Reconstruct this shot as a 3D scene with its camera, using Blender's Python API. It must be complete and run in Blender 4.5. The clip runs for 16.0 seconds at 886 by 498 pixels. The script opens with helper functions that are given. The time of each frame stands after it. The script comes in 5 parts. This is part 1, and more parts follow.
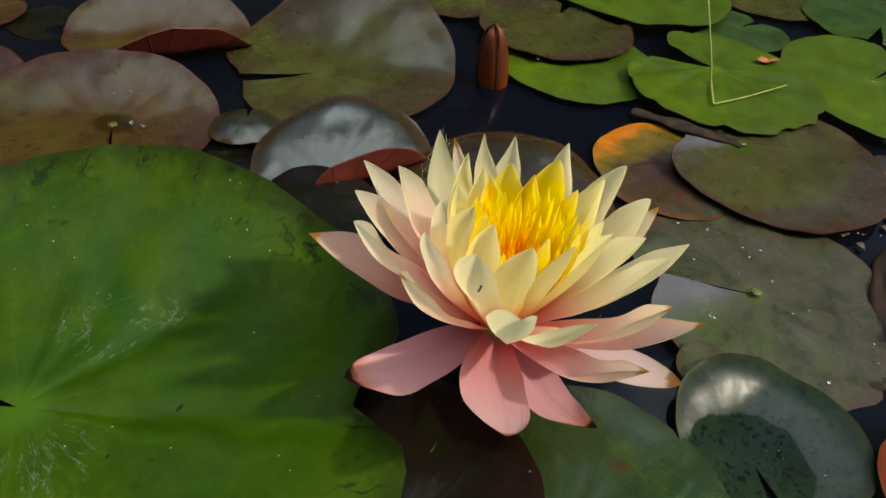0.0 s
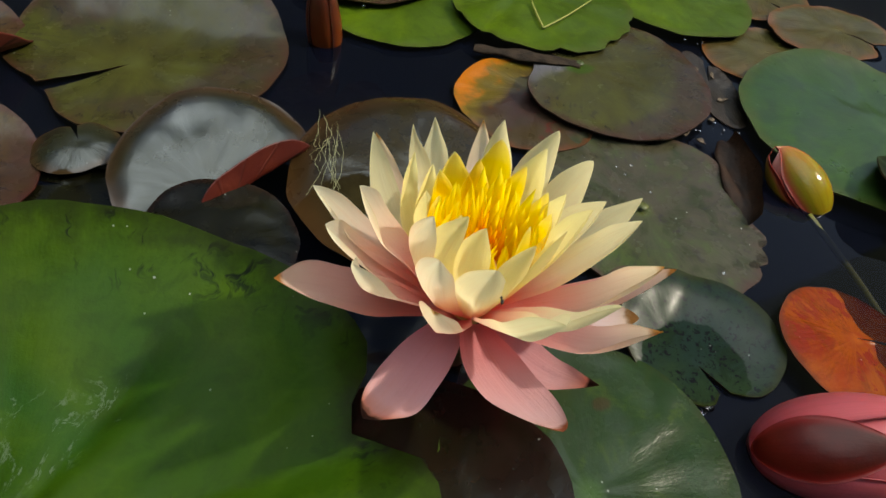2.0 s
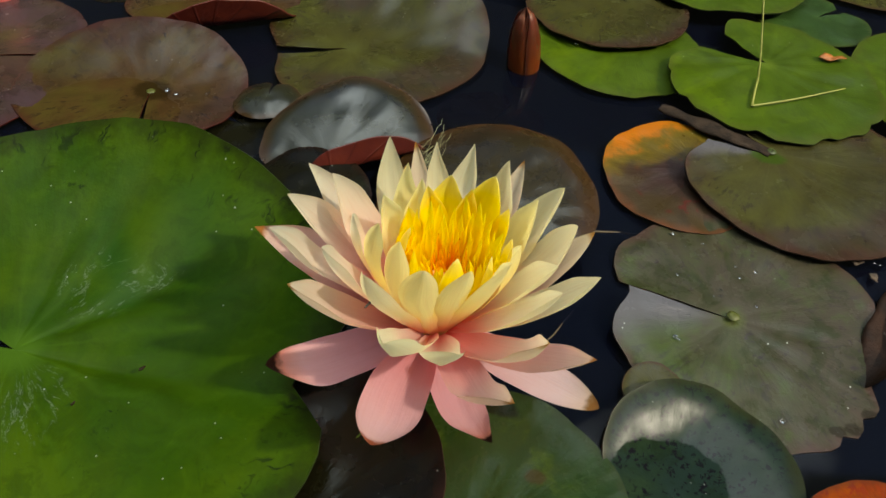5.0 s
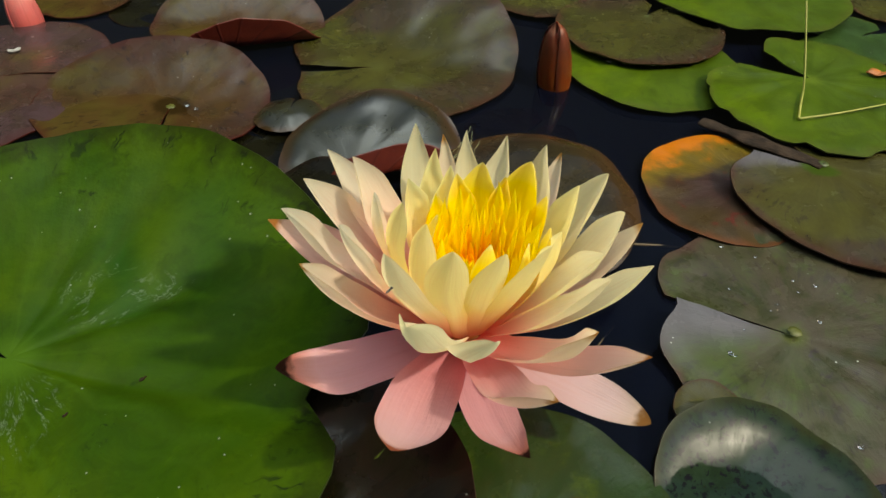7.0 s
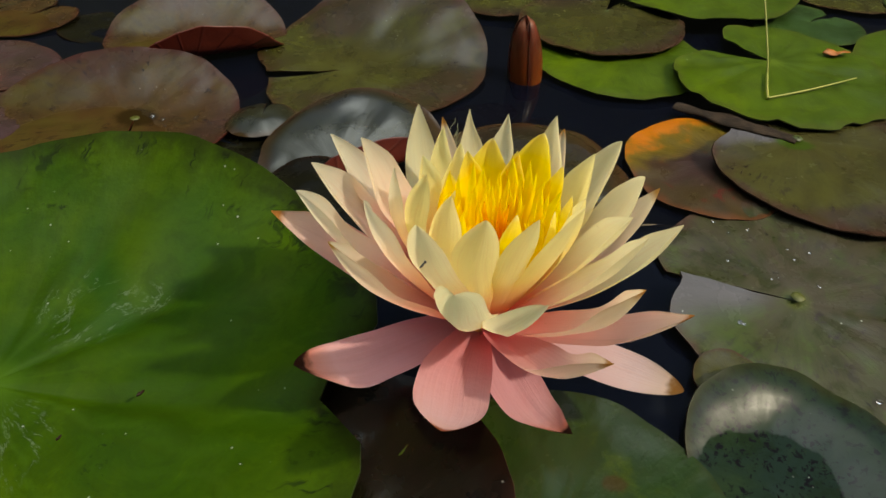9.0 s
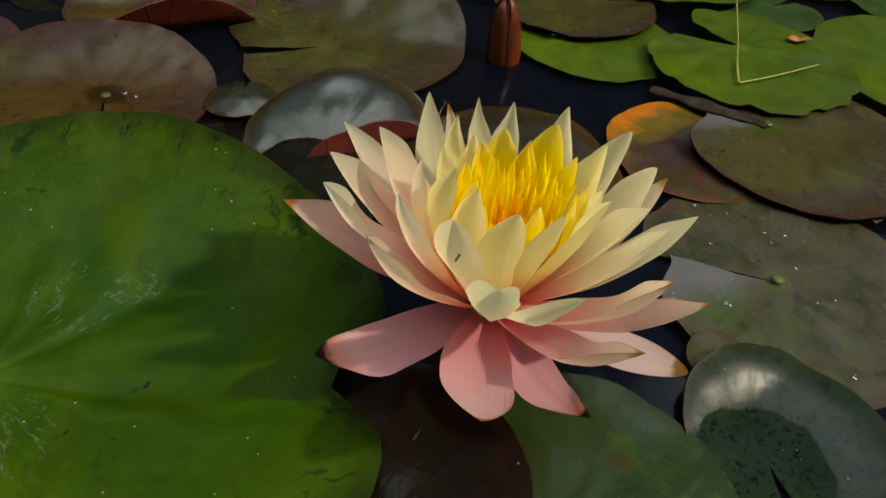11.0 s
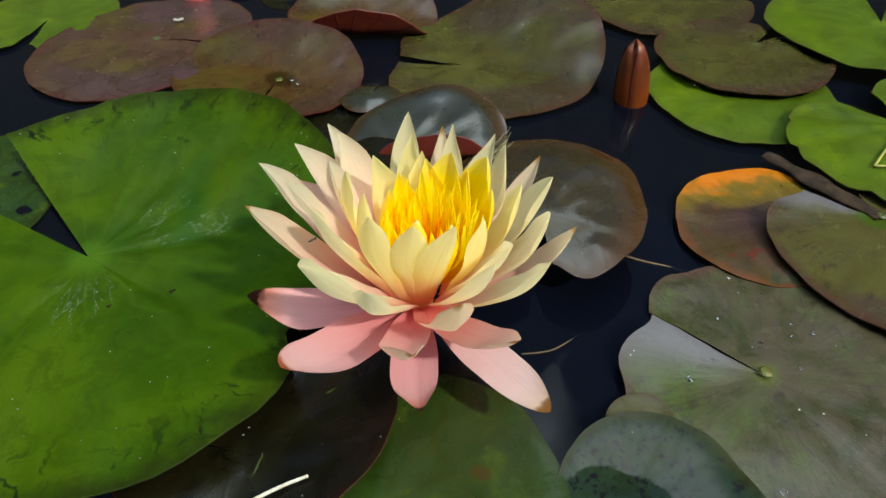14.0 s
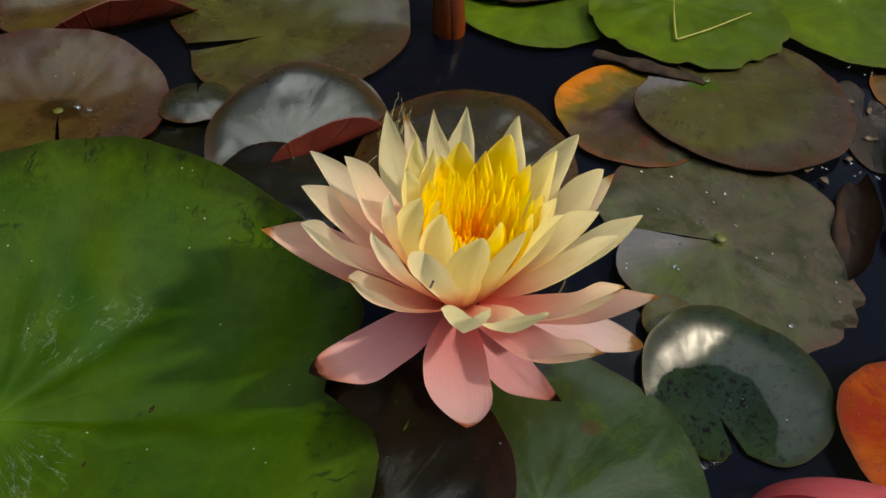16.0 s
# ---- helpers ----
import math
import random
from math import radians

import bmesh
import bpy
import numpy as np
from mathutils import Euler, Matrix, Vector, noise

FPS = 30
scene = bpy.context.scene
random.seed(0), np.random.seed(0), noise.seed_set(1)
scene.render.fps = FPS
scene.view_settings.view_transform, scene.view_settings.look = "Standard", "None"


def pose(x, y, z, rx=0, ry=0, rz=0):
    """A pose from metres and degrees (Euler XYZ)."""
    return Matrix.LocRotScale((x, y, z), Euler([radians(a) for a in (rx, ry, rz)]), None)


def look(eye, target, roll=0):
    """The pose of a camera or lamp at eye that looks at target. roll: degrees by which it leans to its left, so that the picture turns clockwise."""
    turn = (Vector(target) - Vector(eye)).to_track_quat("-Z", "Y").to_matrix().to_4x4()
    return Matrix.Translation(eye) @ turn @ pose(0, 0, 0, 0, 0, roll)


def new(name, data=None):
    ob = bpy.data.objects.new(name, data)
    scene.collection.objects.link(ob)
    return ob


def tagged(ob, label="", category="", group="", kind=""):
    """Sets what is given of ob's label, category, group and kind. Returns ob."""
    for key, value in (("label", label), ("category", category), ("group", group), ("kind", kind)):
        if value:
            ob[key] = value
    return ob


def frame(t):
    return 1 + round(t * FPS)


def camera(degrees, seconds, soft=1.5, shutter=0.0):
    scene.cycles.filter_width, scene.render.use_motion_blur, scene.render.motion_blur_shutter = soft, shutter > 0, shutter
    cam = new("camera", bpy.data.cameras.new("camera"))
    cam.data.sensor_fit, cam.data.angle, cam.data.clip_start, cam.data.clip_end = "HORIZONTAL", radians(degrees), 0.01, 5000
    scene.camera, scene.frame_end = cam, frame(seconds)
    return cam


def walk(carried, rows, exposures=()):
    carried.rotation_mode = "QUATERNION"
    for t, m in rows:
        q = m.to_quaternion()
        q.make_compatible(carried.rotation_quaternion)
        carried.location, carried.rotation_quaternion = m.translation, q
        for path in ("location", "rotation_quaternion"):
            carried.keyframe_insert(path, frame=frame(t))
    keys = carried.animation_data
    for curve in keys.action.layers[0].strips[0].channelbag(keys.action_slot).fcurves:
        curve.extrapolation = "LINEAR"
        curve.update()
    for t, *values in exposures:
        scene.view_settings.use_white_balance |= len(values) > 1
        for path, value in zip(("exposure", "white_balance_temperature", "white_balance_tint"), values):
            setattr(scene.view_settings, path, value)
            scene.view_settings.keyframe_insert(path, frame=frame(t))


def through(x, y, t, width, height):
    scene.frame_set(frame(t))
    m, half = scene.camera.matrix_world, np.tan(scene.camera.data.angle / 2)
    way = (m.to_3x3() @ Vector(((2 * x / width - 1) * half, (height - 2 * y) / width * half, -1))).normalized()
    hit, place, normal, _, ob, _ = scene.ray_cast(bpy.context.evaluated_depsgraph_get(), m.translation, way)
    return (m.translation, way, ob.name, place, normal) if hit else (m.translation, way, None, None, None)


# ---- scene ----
cam = camera(65.89, 16.0)
PATH = [
    (0, (-0.0305, -0.1664, 0.2241), (-0.0270, -0.0184, 0.0896), 6.80),
    (0.5, (-0.0540, -0.1504, 0.2295), (-0.0259, -0.0109, 0.0890), 7.76),
    (1, (-0.0820, -0.1336, 0.2338), (-0.0352, -0.0025, 0.0902), 9.49),
    (1.5, (-0.0976, -0.1233, 0.2350), (-0.0373, 0.0002, 0.0897), 9.75),
    (2, (-0.0900, -0.1322, 0.2332), (-0.0261, -0.0099, 0.0885), 11.47),
    (2.5, (-0.0619, -0.1544, 0.2300), (-0.0306, -0.0165, 0.0886), 7.41),
    (3, (-0.0344, -0.1660, 0.2313), (-0.0215, -0.0231, 0.0920), 6.60),
    (3.5, (-0.0071, -0.1711, 0.2374), (-0.0126, -0.0270, 0.0988), 5.06),
    (4, (0.0204, -0.1719, 0.2419), (-0.0020, -0.0291, 0.1037), 3.44),
    (4.2, (0.0306, -0.1666, 0.2423), (0.0045, -0.0254, 0.1032), 3.31),
    (6.3, (0.0250, -0.1404, 0.2629), (0.0024, -0.0176, 0.1067), 4.15),
    (6.5, (0.0277, -0.1380, 0.2529), (0.0005, -0.0097, 0.1019), 2.79),
    (7, (0.0277, -0.1487, 0.2175), (-0.0076, -0.0059, 0.0820), 1.72),
    (7.5, (0.0329, -0.1523, 0.2028), (-0.0087, -0.0035, 0.0758), -0.78),
    (8, (0.0280, -0.1557, 0.1988), (-0.0115, -0.0078, 0.0701), -0.07),
    (8.5, (0.0216, -0.1544, 0.1999), (-0.0125, -0.0051, 0.0712), 0.49),
    (9, (0.0073, -0.1560, 0.2020), (-0.0143, -0.0060, 0.0715), 1.67),
    (9.2, (0.0006, -0.1553, 0.2009), (-0.0145, -0.0057, 0.0691), 1.54),
    (11.5, (-0.0162, -0.1587, 0.2108), (-0.0205, -0.0122, 0.0746), 6.01),
    (12, (0.0236, -0.1610, 0.2164), (-0.0093, -0.0180, 0.0804), 2.04),
    (12.5, (0.0603, -0.1497, 0.2219), (0.0055, -0.0119, 0.0878), 0.09),
    (13, (0.0844, -0.1376, 0.2265), (0.0099, -0.0105, 0.0913), -0.98),
    (13.5, (0.1035, -0.1298, 0.2295), (0.0214, -0.0075, 0.0942), -1.24),
    (14, (0.1071, -0.1445, 0.2305), (0.0269, -0.0207, 0.0955), -1.24),
    (14.5, (0.0863, -0.1532, 0.2270), (0.0338, -0.0147, 0.0926), 0.87),
    (15, (0.0500, -0.1599, 0.2245), (0.0176, -0.0196, 0.0856), 0.86),
    (15.5, (0.0162, -0.1565, 0.2344), (0.0012, -0.0203, 0.0887), 2.29),
    (16, (-0.0209, -0.1517, 0.2370), (-0.0124, -0.0183, 0.0882), 4.09),
]
EXPOSURE = [(0, -0.24, 7250, 5), (3, -0.24, 7250, 5), (4, -0.20, 7250, 5), (6.5, -0.20, 7800, 5), (7, -0.13, 7650, 5), (7.5, -0.08, 7600, 4), (7.8, 0.12, 7250, 5), (8, 0.23, 7080, 5), (8.5, 0.24, 7080, 5), (9, -0.29, 7850, 6), (11.5, -0.57, 7700, 6), (12.5, -0.53, 7550, 8), (13.5, -0.15, 7050, 5), (14, 0.07, 6920, 4), (14.5, 0.34, 6780, 5), (15, 0.20, 6780, 5), (15.5, -0.18, 7350, 7), (16, -0.40, 7750, 9)]
walk(cam, [(t, look(eye, target, roll)) for t, eye, target, roll in PATH], EXPOSURE)

# ---- light ----
SUN_DIR = Vector((0.93, -0.22, 1.0)).normalized()
world = bpy.data.worlds.new("sky")
scene.world = world
world.use_nodes = True
wn, wl = world.node_tree.nodes, world.node_tree.links
wn.clear()
w_out = wn.new("ShaderNodeOutputWorld")
w_bg = wn.new("ShaderNodeBackground")
w_bg.inputs["Strength"].default_value = 0.15
w_sky = wn.new("ShaderNodeTexSky")
w_sky.sky_type = "NISHITA"
w_sky.sun_disc = False
w_sky.sun_elevation = math.asin(SUN_DIR.z)
w_sky.sun_rotation = math.atan2(SUN_DIR.x, SUN_DIR.y)
# broken white cloud, thicker overhead than towards the horizon
w_tc = wn.new("ShaderNodeTexCoord")
w_noise = wn.new("ShaderNodeTexNoise")
w_noise.inputs["Scale"].default_value = 2.2
w_noise.inputs["Detail"].default_value = 6.0
w_noise.inputs["Roughness"].default_value = 0.58
w_sep = wn.new("ShaderNodeSeparateXYZ")
w_high = wn.new("ShaderNodeMath")
w_high.operation = "MULTIPLY_ADD"
w_high.inputs[1].default_value = 0.90
w_ramp = wn.new("ShaderNodeValToRGB")
w_ramp.color_ramp.elements[0].position = 0.72
w_ramp.color_ramp.elements[1].position = 0.77
w_mix = wn.new("ShaderNodeMix")
w_mix.data_type = "RGBA"
w_mix.inputs[7].default_value = (20.5, 24.0, 27.5, 1)
wl.new(w_tc.outputs["Generated"], w_noise.inputs["Vector"])
wl.new(w_tc.outputs["Generated"], w_sep.inputs[0])
wl.new(w_sep.outputs[2], w_high.inputs[0])
w_dev = wn.new("ShaderNodeMath")
w_dev.operation = "MULTIPLY_ADD"
w_dev.inputs[1].default_value = 0.75
w_dev.inputs[2].default_value = -0.42
wl.new(w_noise.outputs[0], w_dev.inputs[0])
wl.new(w_dev.outputs[0], w_high.inputs[2])
wl.new(w_high.outputs[0], w_ramp.inputs[0])
wl.new(w_ramp.outputs[0], w_mix.inputs[0])
wl.new(w_sky.outputs[0], w_mix.inputs[6])
wl.new(w_mix.outputs[2], w_bg.inputs[0])
wl.new(w_bg.outputs[0], w_out.inputs[0])

sun = new("sun", bpy.data.lights.new("sun", "SUN"))
sun.data.energy = 4.0
sun.data.angle = radians(2.2)
sun.data.color = (1.0, 0.94, 0.84)
sun.matrix_world = look(SUN_DIR * 5, (0, 0, 0))


# ---- materials ----
class Nodes:
    """A short hand for building a node material."""

    def __init__(self, name):
        self.mat = bpy.data.materials.new(name)
        self.mat.use_nodes = True
        self.t = self.mat.node_tree
        self.t.nodes.clear()
        self.out = self.add("ShaderNodeOutputMaterial")

    def add(self, kind, **sets):
        n = self.t.nodes.new(kind)
        for k, v in sets.items():
            n.inputs[k.replace("_", " ")].default_value = v
        return n

    def link(self, a, b):
        self.t.links.new(a, b)

    def put(self, v, socket):
        if isinstance(v, (int, float)):
            socket.default_value = v
        elif isinstance(v, tuple):
            socket.default_value = (*v, 1) if len(v) == 3 else v
        else:
            self.link(v, socket)

    def coords(self, which="Object"):
        return self.add("ShaderNodeTexCoord").outputs[which]

    def uv(self, layer):
        n = self.t.nodes.new("ShaderNodeUVMap")
        n.uv_map = layer
        s = self.add("ShaderNodeSeparateXYZ")
        self.link(n.outputs[0], s.inputs[0])
        return s.outputs[0], s.outputs[1]

    def noise(self, scale, detail=4.0, rough=0.55, vec=None, distortion=0.0):
        n = self.add("ShaderNodeTexNoise", Scale=scale, Detail=detail, Roughness=rough, Distortion=distortion)
        self.link(vec if vec is not None else self.coords(), n.inputs["Vector"])
        return n.outputs[0]

    def math(self, op, a, b=0.0, c=0.0):
        n = self.t.nodes.new("ShaderNodeMath")
        n.operation = op
        for v, s in zip((a, b, c), n.inputs):
            self.put(v, s)
        return n.outputs[0]

    def math_vec(self, v, shift):
        m = self.t.nodes.new("ShaderNodeVectorMath")
        self.link(v, m.inputs[0])
        m.inputs[1].default_value = shift
        return m.outputs[0]

    def step(self, v, lo, hi):
        n = self.t.nodes.new("ShaderNodeMapRange")
        n.interpolation_type = "SMOOTHSTEP"
        self.put(v, n.inputs[0])
        n.inputs[1].default_value, n.inputs[2].default_value = lo, hi
        return n.outputs[0]

    def mix(self, f, a, b, blend="MIX"):
        n = self.t.nodes.new("ShaderNodeMix")
        n.data_type, n.blend_type = "RGBA", blend
        self.put(f, n.inputs[0])
        self.put(a, n.inputs[6])
        self.put(b, n.inputs[7])
        return n.outputs[2]

    def ramp(self, v, stops):
        n = self.t.nodes.new("ShaderNodeValToRGB")
        e = n.color_ramp.elements
        while len(e) < len(stops):
            e.new(0.5)
        for el, (p, c) in zip(e, stops):
            el.position, el.color = p, (*c, 1)
        self.put(v, n.inputs[0])
        return n.outputs[0]

    def bump(self, h, strength, distance):
        n = self.add("ShaderNodeBump", Strength=strength, Distance=distance)
        self.put(h, n.inputs["Height"])
        return n.outputs[0]

    def random(self):
        return self.t.nodes.new("ShaderNodeObjectInfo").outputs["Random"]

    def surface(self, color, rough=0.5, normal=None, **more):
        p = self.add("ShaderNodeBsdfPrincipled")
        self.put(color, p.inputs["Base Color"])
        self.put(rough, p.inputs["Roughness"])
        if normal is not None:
            self.link(normal, p.inputs["Normal"])
        for k, v in more.items():
            self.put(v, p.inputs[k.replace("_", " ")])
        return p

    def done(self, shader):
        self.link(shader.outputs[0], self.out.inputs[0])
        return self.mat


def thin(n, p, color, share, normal=None):
    """Lets some of the light through a thin leaf or petal."""
    tr = n.add("ShaderNodeBsdfTranslucent")
    n.put(color, tr.inputs["Color"])
    if normal is not None:
        n.link(normal, tr.inputs["Normal"])
    m = n.add("ShaderNodeMixShader")
    m.inputs[0].default_value = share
    n.link(p.outputs[0], m.inputs[1])
    n.link(tr.outputs[0], m.inputs[2])
    return m


def leaf_top(name, base, second, third, vein, rim, spot, spots=0.3, rough=0.30, patch=18.0, veins=13, relief=1.0, rim_from=0.9, through=0.06, flame=None, speck=260.0, cover=(0.42, 0.66), streak=0.0, streak_from=0.70, gloss=0.55, dry=None, scum=0.0, scum_at=(), dusty=0.35, speck_at=0.60, coat=0.0, blotch=0.6, lobe=None, coat_rough=0.22, dabs=(), wet=False):
    """Waxy upper side of a lily pad: three tones in patches, radiating veins, a tinted rim, dark mottling, pale dust and scum.
    dry: (x, y, radius) of a patch that the water film leaves bare."""
    n = Nodes(name)
    turn, far = n.uv("polar")
    obj = n.coords()
    big = n.noise(patch, 5, 0.6, obj, 0.6)
    wide = n.noise(patch * 0.62, 4, 0.55, n.math_vec(obj, (3.1, 1.7, 0.0)), 0.8)
    mid = n.noise(95, 4, 0.6, obj)
    fine = n.noise(900, 3, 0.6, obj)
    col = n.mix(n.step(big, 0.40, 0.62), base, second)
    col = n.mix(n.math("MULTIPLY", n.step(wide, 0.47, 0.62), 0.85), col, third)
    stain = n.noise(52, 7, 0.70, obj, 0.5)
    col = n.mix(n.math("MULTIPLY", n.step(stain, 0.48, 0.62), blotch), col, tuple(0.50 * c for c in base))
    col = n.mix(n.math("MULTIPLY", n.step(stain, 0.46, 0.34), 0.5 * blotch), col, tuple(min(1, 1.35 * c) for c in second))
    # long streaks that run with the veins
    ray = n.add("ShaderNodeCombineXYZ")
    n.put(n.math("MULTIPLY", turn, 46.0), ray.inputs[0])
    n.put(n.math("MULTIPLY", far, 3.2), ray.inputs[1])
    grain = n.noise(1.0, 4, 0.6, ray.outputs[0])
    col = n.mix(n.math("MULTIPLY", n.math("MULTIPLY", n.step(grain, 0.46, 0.70), n.step(far, 0.05, 0.4)), 0.35), col, tuple(0.55 * c for c in second))
    # radiating veins that fork towards the rim
    wob = n.math("MULTIPLY", n.math("SUBTRACT", n.noise(45, 3, 0.5, obj), 0.5), 0.06)
    ang = n.math("ADD", turn, wob)
    saw = n.math("ABSOLUTE", n.math("SUBTRACT", n.math("FRACT", n.math("MULTIPLY", ang, veins)), 0.5))
    main = n.math("MULTIPLY", n.step(saw, 0.11, 0.0), n.step(far, 1.02, 0.1))
    saw2 = n.math("ABSOLUTE", n.math("SUBTRACT", n.math("FRACT", n.math("MULTIPLY", ang, 2.0 * veins)), 0.5))
    fork = n.math("MULTIPLY", n.step(saw2, 0.16, 0.0), n.math("MULTIPLY", n.step(far, 0.4, 0.7), n.step(far, 1.0, 0.8)))
    lines = n.math("MULTIPLY", n.math("MAXIMUM", main, n.math("MULTIPLY", fork, 0.5)), n.step(wide, 0.62, 0.40))
    col = n.mix(n.math("MULTIPLY", lines, 0.26), col, vein)
    col = n.mix(n.math("MULTIPLY", n.step(far, 0.13, 0.03), 0.45), col, tuple(min(1, 1.3 * c) for c in vein))
    # mottling
    blot = n.math("MULTIPLY", n.step(n.noise(speck, 3, 0.65, obj, 0.4), speck_at, speck_at + 0.07), n.step(n.noise(30, 2, 0.5, obj), *cover))
    col = n.mix(n.math("MULTIPLY", blot, spots), col, spot)
    if streak:
        dash = n.add("ShaderNodeCombineXYZ")
        n.put(n.math("MULTIPLY", ang, 95.0), dash.inputs[0])
        n.put(n.math("MULTIPLY", far, 6.0), dash.inputs[1])
        marks = n.math("MULTIPLY", n.math("MULTIPLY", n.step(n.noise(1.0, 4, 0.65, dash.outputs[0]), 0.54, 0.63), n.step(n.noise(40, 3, 0.6, obj), 0.33, 0.47)), n.step(n.math("ADD", far, n.math("MULTIPLY", n.math("SUBTRACT", big, 0.5), 0.5)), streak_from, streak_from + 0.23))
        col = n.mix(n.math("MULTIPLY", marks, streak), col, spot)
    edge = n.step(n.math("ADD", far, n.math("MULTIPLY", n.math("SUBTRACT", mid, 0.5), 0.22)), rim_from, 1.02)
    col = n.mix(n.math("MULTIPLY", edge, 0.75), col, rim)
    if flame is not None:
        sep = n.add("ShaderNodeSeparateXYZ")
        n.link(obj, sep.inputs[0])
        side = n.math("ADD", n.math("ADD", sep.outputs[1], n.math("MULTIPLY", sep.outputs[0], -0.75)), n.math("MULTIPLY", n.math("SUBTRACT", n.noise(60, 4, 0.6, obj), 0.5), 0.07))
        col = n.mix(n.math("MULTIPLY", n.step(side, 0.008, 0.034), 0.8), col, (0.13, 0.090, 0.008))
        col = n.mix(n.step(side, 0.030, 0.050), col, flame)
    # lilac sheen of the raised lobe by the notch, put into the colour
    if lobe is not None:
        lobe_sheen = n.step(n.math("ADD", turn, n.math("MULTIPLY", n.math("SUBTRACT", big, 0.5), 0.10)), lobe[1], 0.02)
        col = n.mix(n.math("MULTIPLY", lobe_sheen, n.step(far, 0.05, 0.5)), col, lobe[0])
    for x, y, size, dab in dabs:
        sep = n.add("ShaderNodeSeparateXYZ")
        n.link(obj, sep.inputs[0])
        dx, dy = n.math("SUBTRACT", sep.outputs[0], x), n.math("SUBTRACT", sep.outputs[1], y)
        away = n.math("SQRT", n.math("ADD", n.math("MULTIPLY", dx, dx), n.math("MULTIPLY", n.math("MULTIPLY", dy, dy), 2.0)))
        away = n.math("ADD", away, n.math("MULTIPLY", n.math("SUBTRACT", n.noise(120, 4, 0.65, obj), 0.5), 0.9 * size))
        col = n.mix(n.math("MULTIPLY", n.step(away, size, 0.62 * size), 0.85), col, dab)
    # dust and small pale scratches
    vor = n.add("ShaderNodeTexVoronoi", Scale=170.0, Randomness=1.0)
    n.link(obj, vor.inputs["Vector"])
    dust = n.math("MULTIPLY", n.step(n.math("ADD", vor.outputs["Distance"], n.math("MULTIPLY", n.noise(700, 3, 0.7, obj), 0.16)), 0.17, 0.12), n.step(n.noise(34, 3, 0.6, obj), 0.54, 0.62))
    col = n.mix(n.math("MULTIPLY", dust, dusty), col, (0.60, 0.63, 0.58))
    if scum:
        sep = n.add("ShaderNodeSeparateXYZ")
        n.link(obj, sep.inputs[0])
        near = 0.0
        for x, y, size in scum_at:
            dx, dy = n.math("SUBTRACT", sep.outputs[0], x), n.math("SUBTRACT", sep.outputs[1], y)
            away = n.math("SQRT", n.math("ADD", n.math("MULTIPLY", dx, dx), n.math("MULTIPLY", dy, dy)))
            away = n.math("ADD", away, n.math("MULTIPLY", n.math("SUBTRACT", n.noise(45, 3, 0.6, obj), 0.5), size))
            near = n.math("MAXIMUM", near, n.step(away, size, 0.6 * size))
        silt = n.add("ShaderNodeCombineXYZ")
        n.put(n.math("MULTIPLY", ang, 16.0), silt.inputs[0])
        n.put(n.math("MULTIPLY", far, 2.6), silt.inputs[1])
        ridge = n.math("ABSOLUTE", n.math("SUBTRACT", n.noise(1.0, 6, 0.68, silt.outputs[0], 0.5), 0.5))
        film = n.math("MULTIPLY", n.step(ridge, 0.022, 0.004), near)
        film = n.math("MULTIPLY", film, n.step(n.noise(420, 3, 0.7, obj), 0.36, 0.62))
        col = n.mix(n.math("MULTIPLY", film, scum), col, (0.42, 0.48, 0.40))
    h = n.math("ADD", n.math("MULTIPLY", n.math("MULTIPLY", lines, n.step(far, 0.08, 0.45)), -0.16), n.math("ADD", n.math("MULTIPLY", mid, 0.6), n.math("ADD", n.math("MULTIPLY", grain, n.math("MULTIPLY", n.step(far, 0.05, 0.5), 1.0)), n.math("MULTIPLY", fine, 0.14))))
    nor = n.bump(h, 0.45 * relief, 0.0010)
    r = n.math("ADD", n.math("MULTIPLY", n.noise(60, 4, 0.6, obj), 0.30), rough - 0.15)
    shine = n.math("MULTIPLY", n.math("ADD", n.math("MULTIPLY", n.step(wide, 0.38, 0.60), 0.5), 0.65), gloss)
    if dry is not None:
        sep = n.add("ShaderNodeSeparateXYZ")
        n.link(obj, sep.inputs[0])
        dx = n.math("SUBTRACT", sep.outputs[0], dry[0])
        dy = n.math("SUBTRACT", sep.outputs[1], dry[1])
        away = n.math("SQRT", n.math("ADD", n.math("MULTIPLY", dx, dx), n.math("MULTIPLY", dy, dy)))
        away = n.math("ADD", away, n.math("MULTIPLY", n.math("SUBTRACT", n.noise(55, 4, 0.6, obj), 0.5), 0.012))
        bare = n.step(away, dry[2] + 0.0006, dry[2] - 0.0006)
        shine = n.math("MULTIPLY", shine, n.math("SUBTRACT", 1.0, n.math("MULTIPLY", bare, 0.88)))
        r = n.math("ADD", r, n.math("MULTIPLY", bare, 0.25))
    p = n.surface(col, r, nor, Specular_IOR_Level=shine, Coat_Weight=coat, Coat_Roughness=coat_rough, Coat_IOR=1.55)
    if coat:
        wax = n.math("MULTIPLY", n.math("ADD", n.math("MULTIPLY", n.step(n.math("ADD", n.math("MULTIPLY", stain, 0.6), n.math("MULTIPLY", grain, 0.4)), 0.38, 0.58), 0.75), 0.25), coat)
        wax = n.math("MULTIPLY", wax, n.math("ADD", n.math("MULTIPLY", n.step(n.math("ADD", far, n.math("MULTIPLY", n.math("SUBTRACT", mid, 0.5), 0.12)), 0.97, 0.84), 0.75), 0.25))
        if not wet:
            n.link(nor, p.inputs["Coat Normal"])
        if dry is not None:
            wax = n.math("MULTIPLY", n.math("SUBTRACT", 1.0, bare), wax)
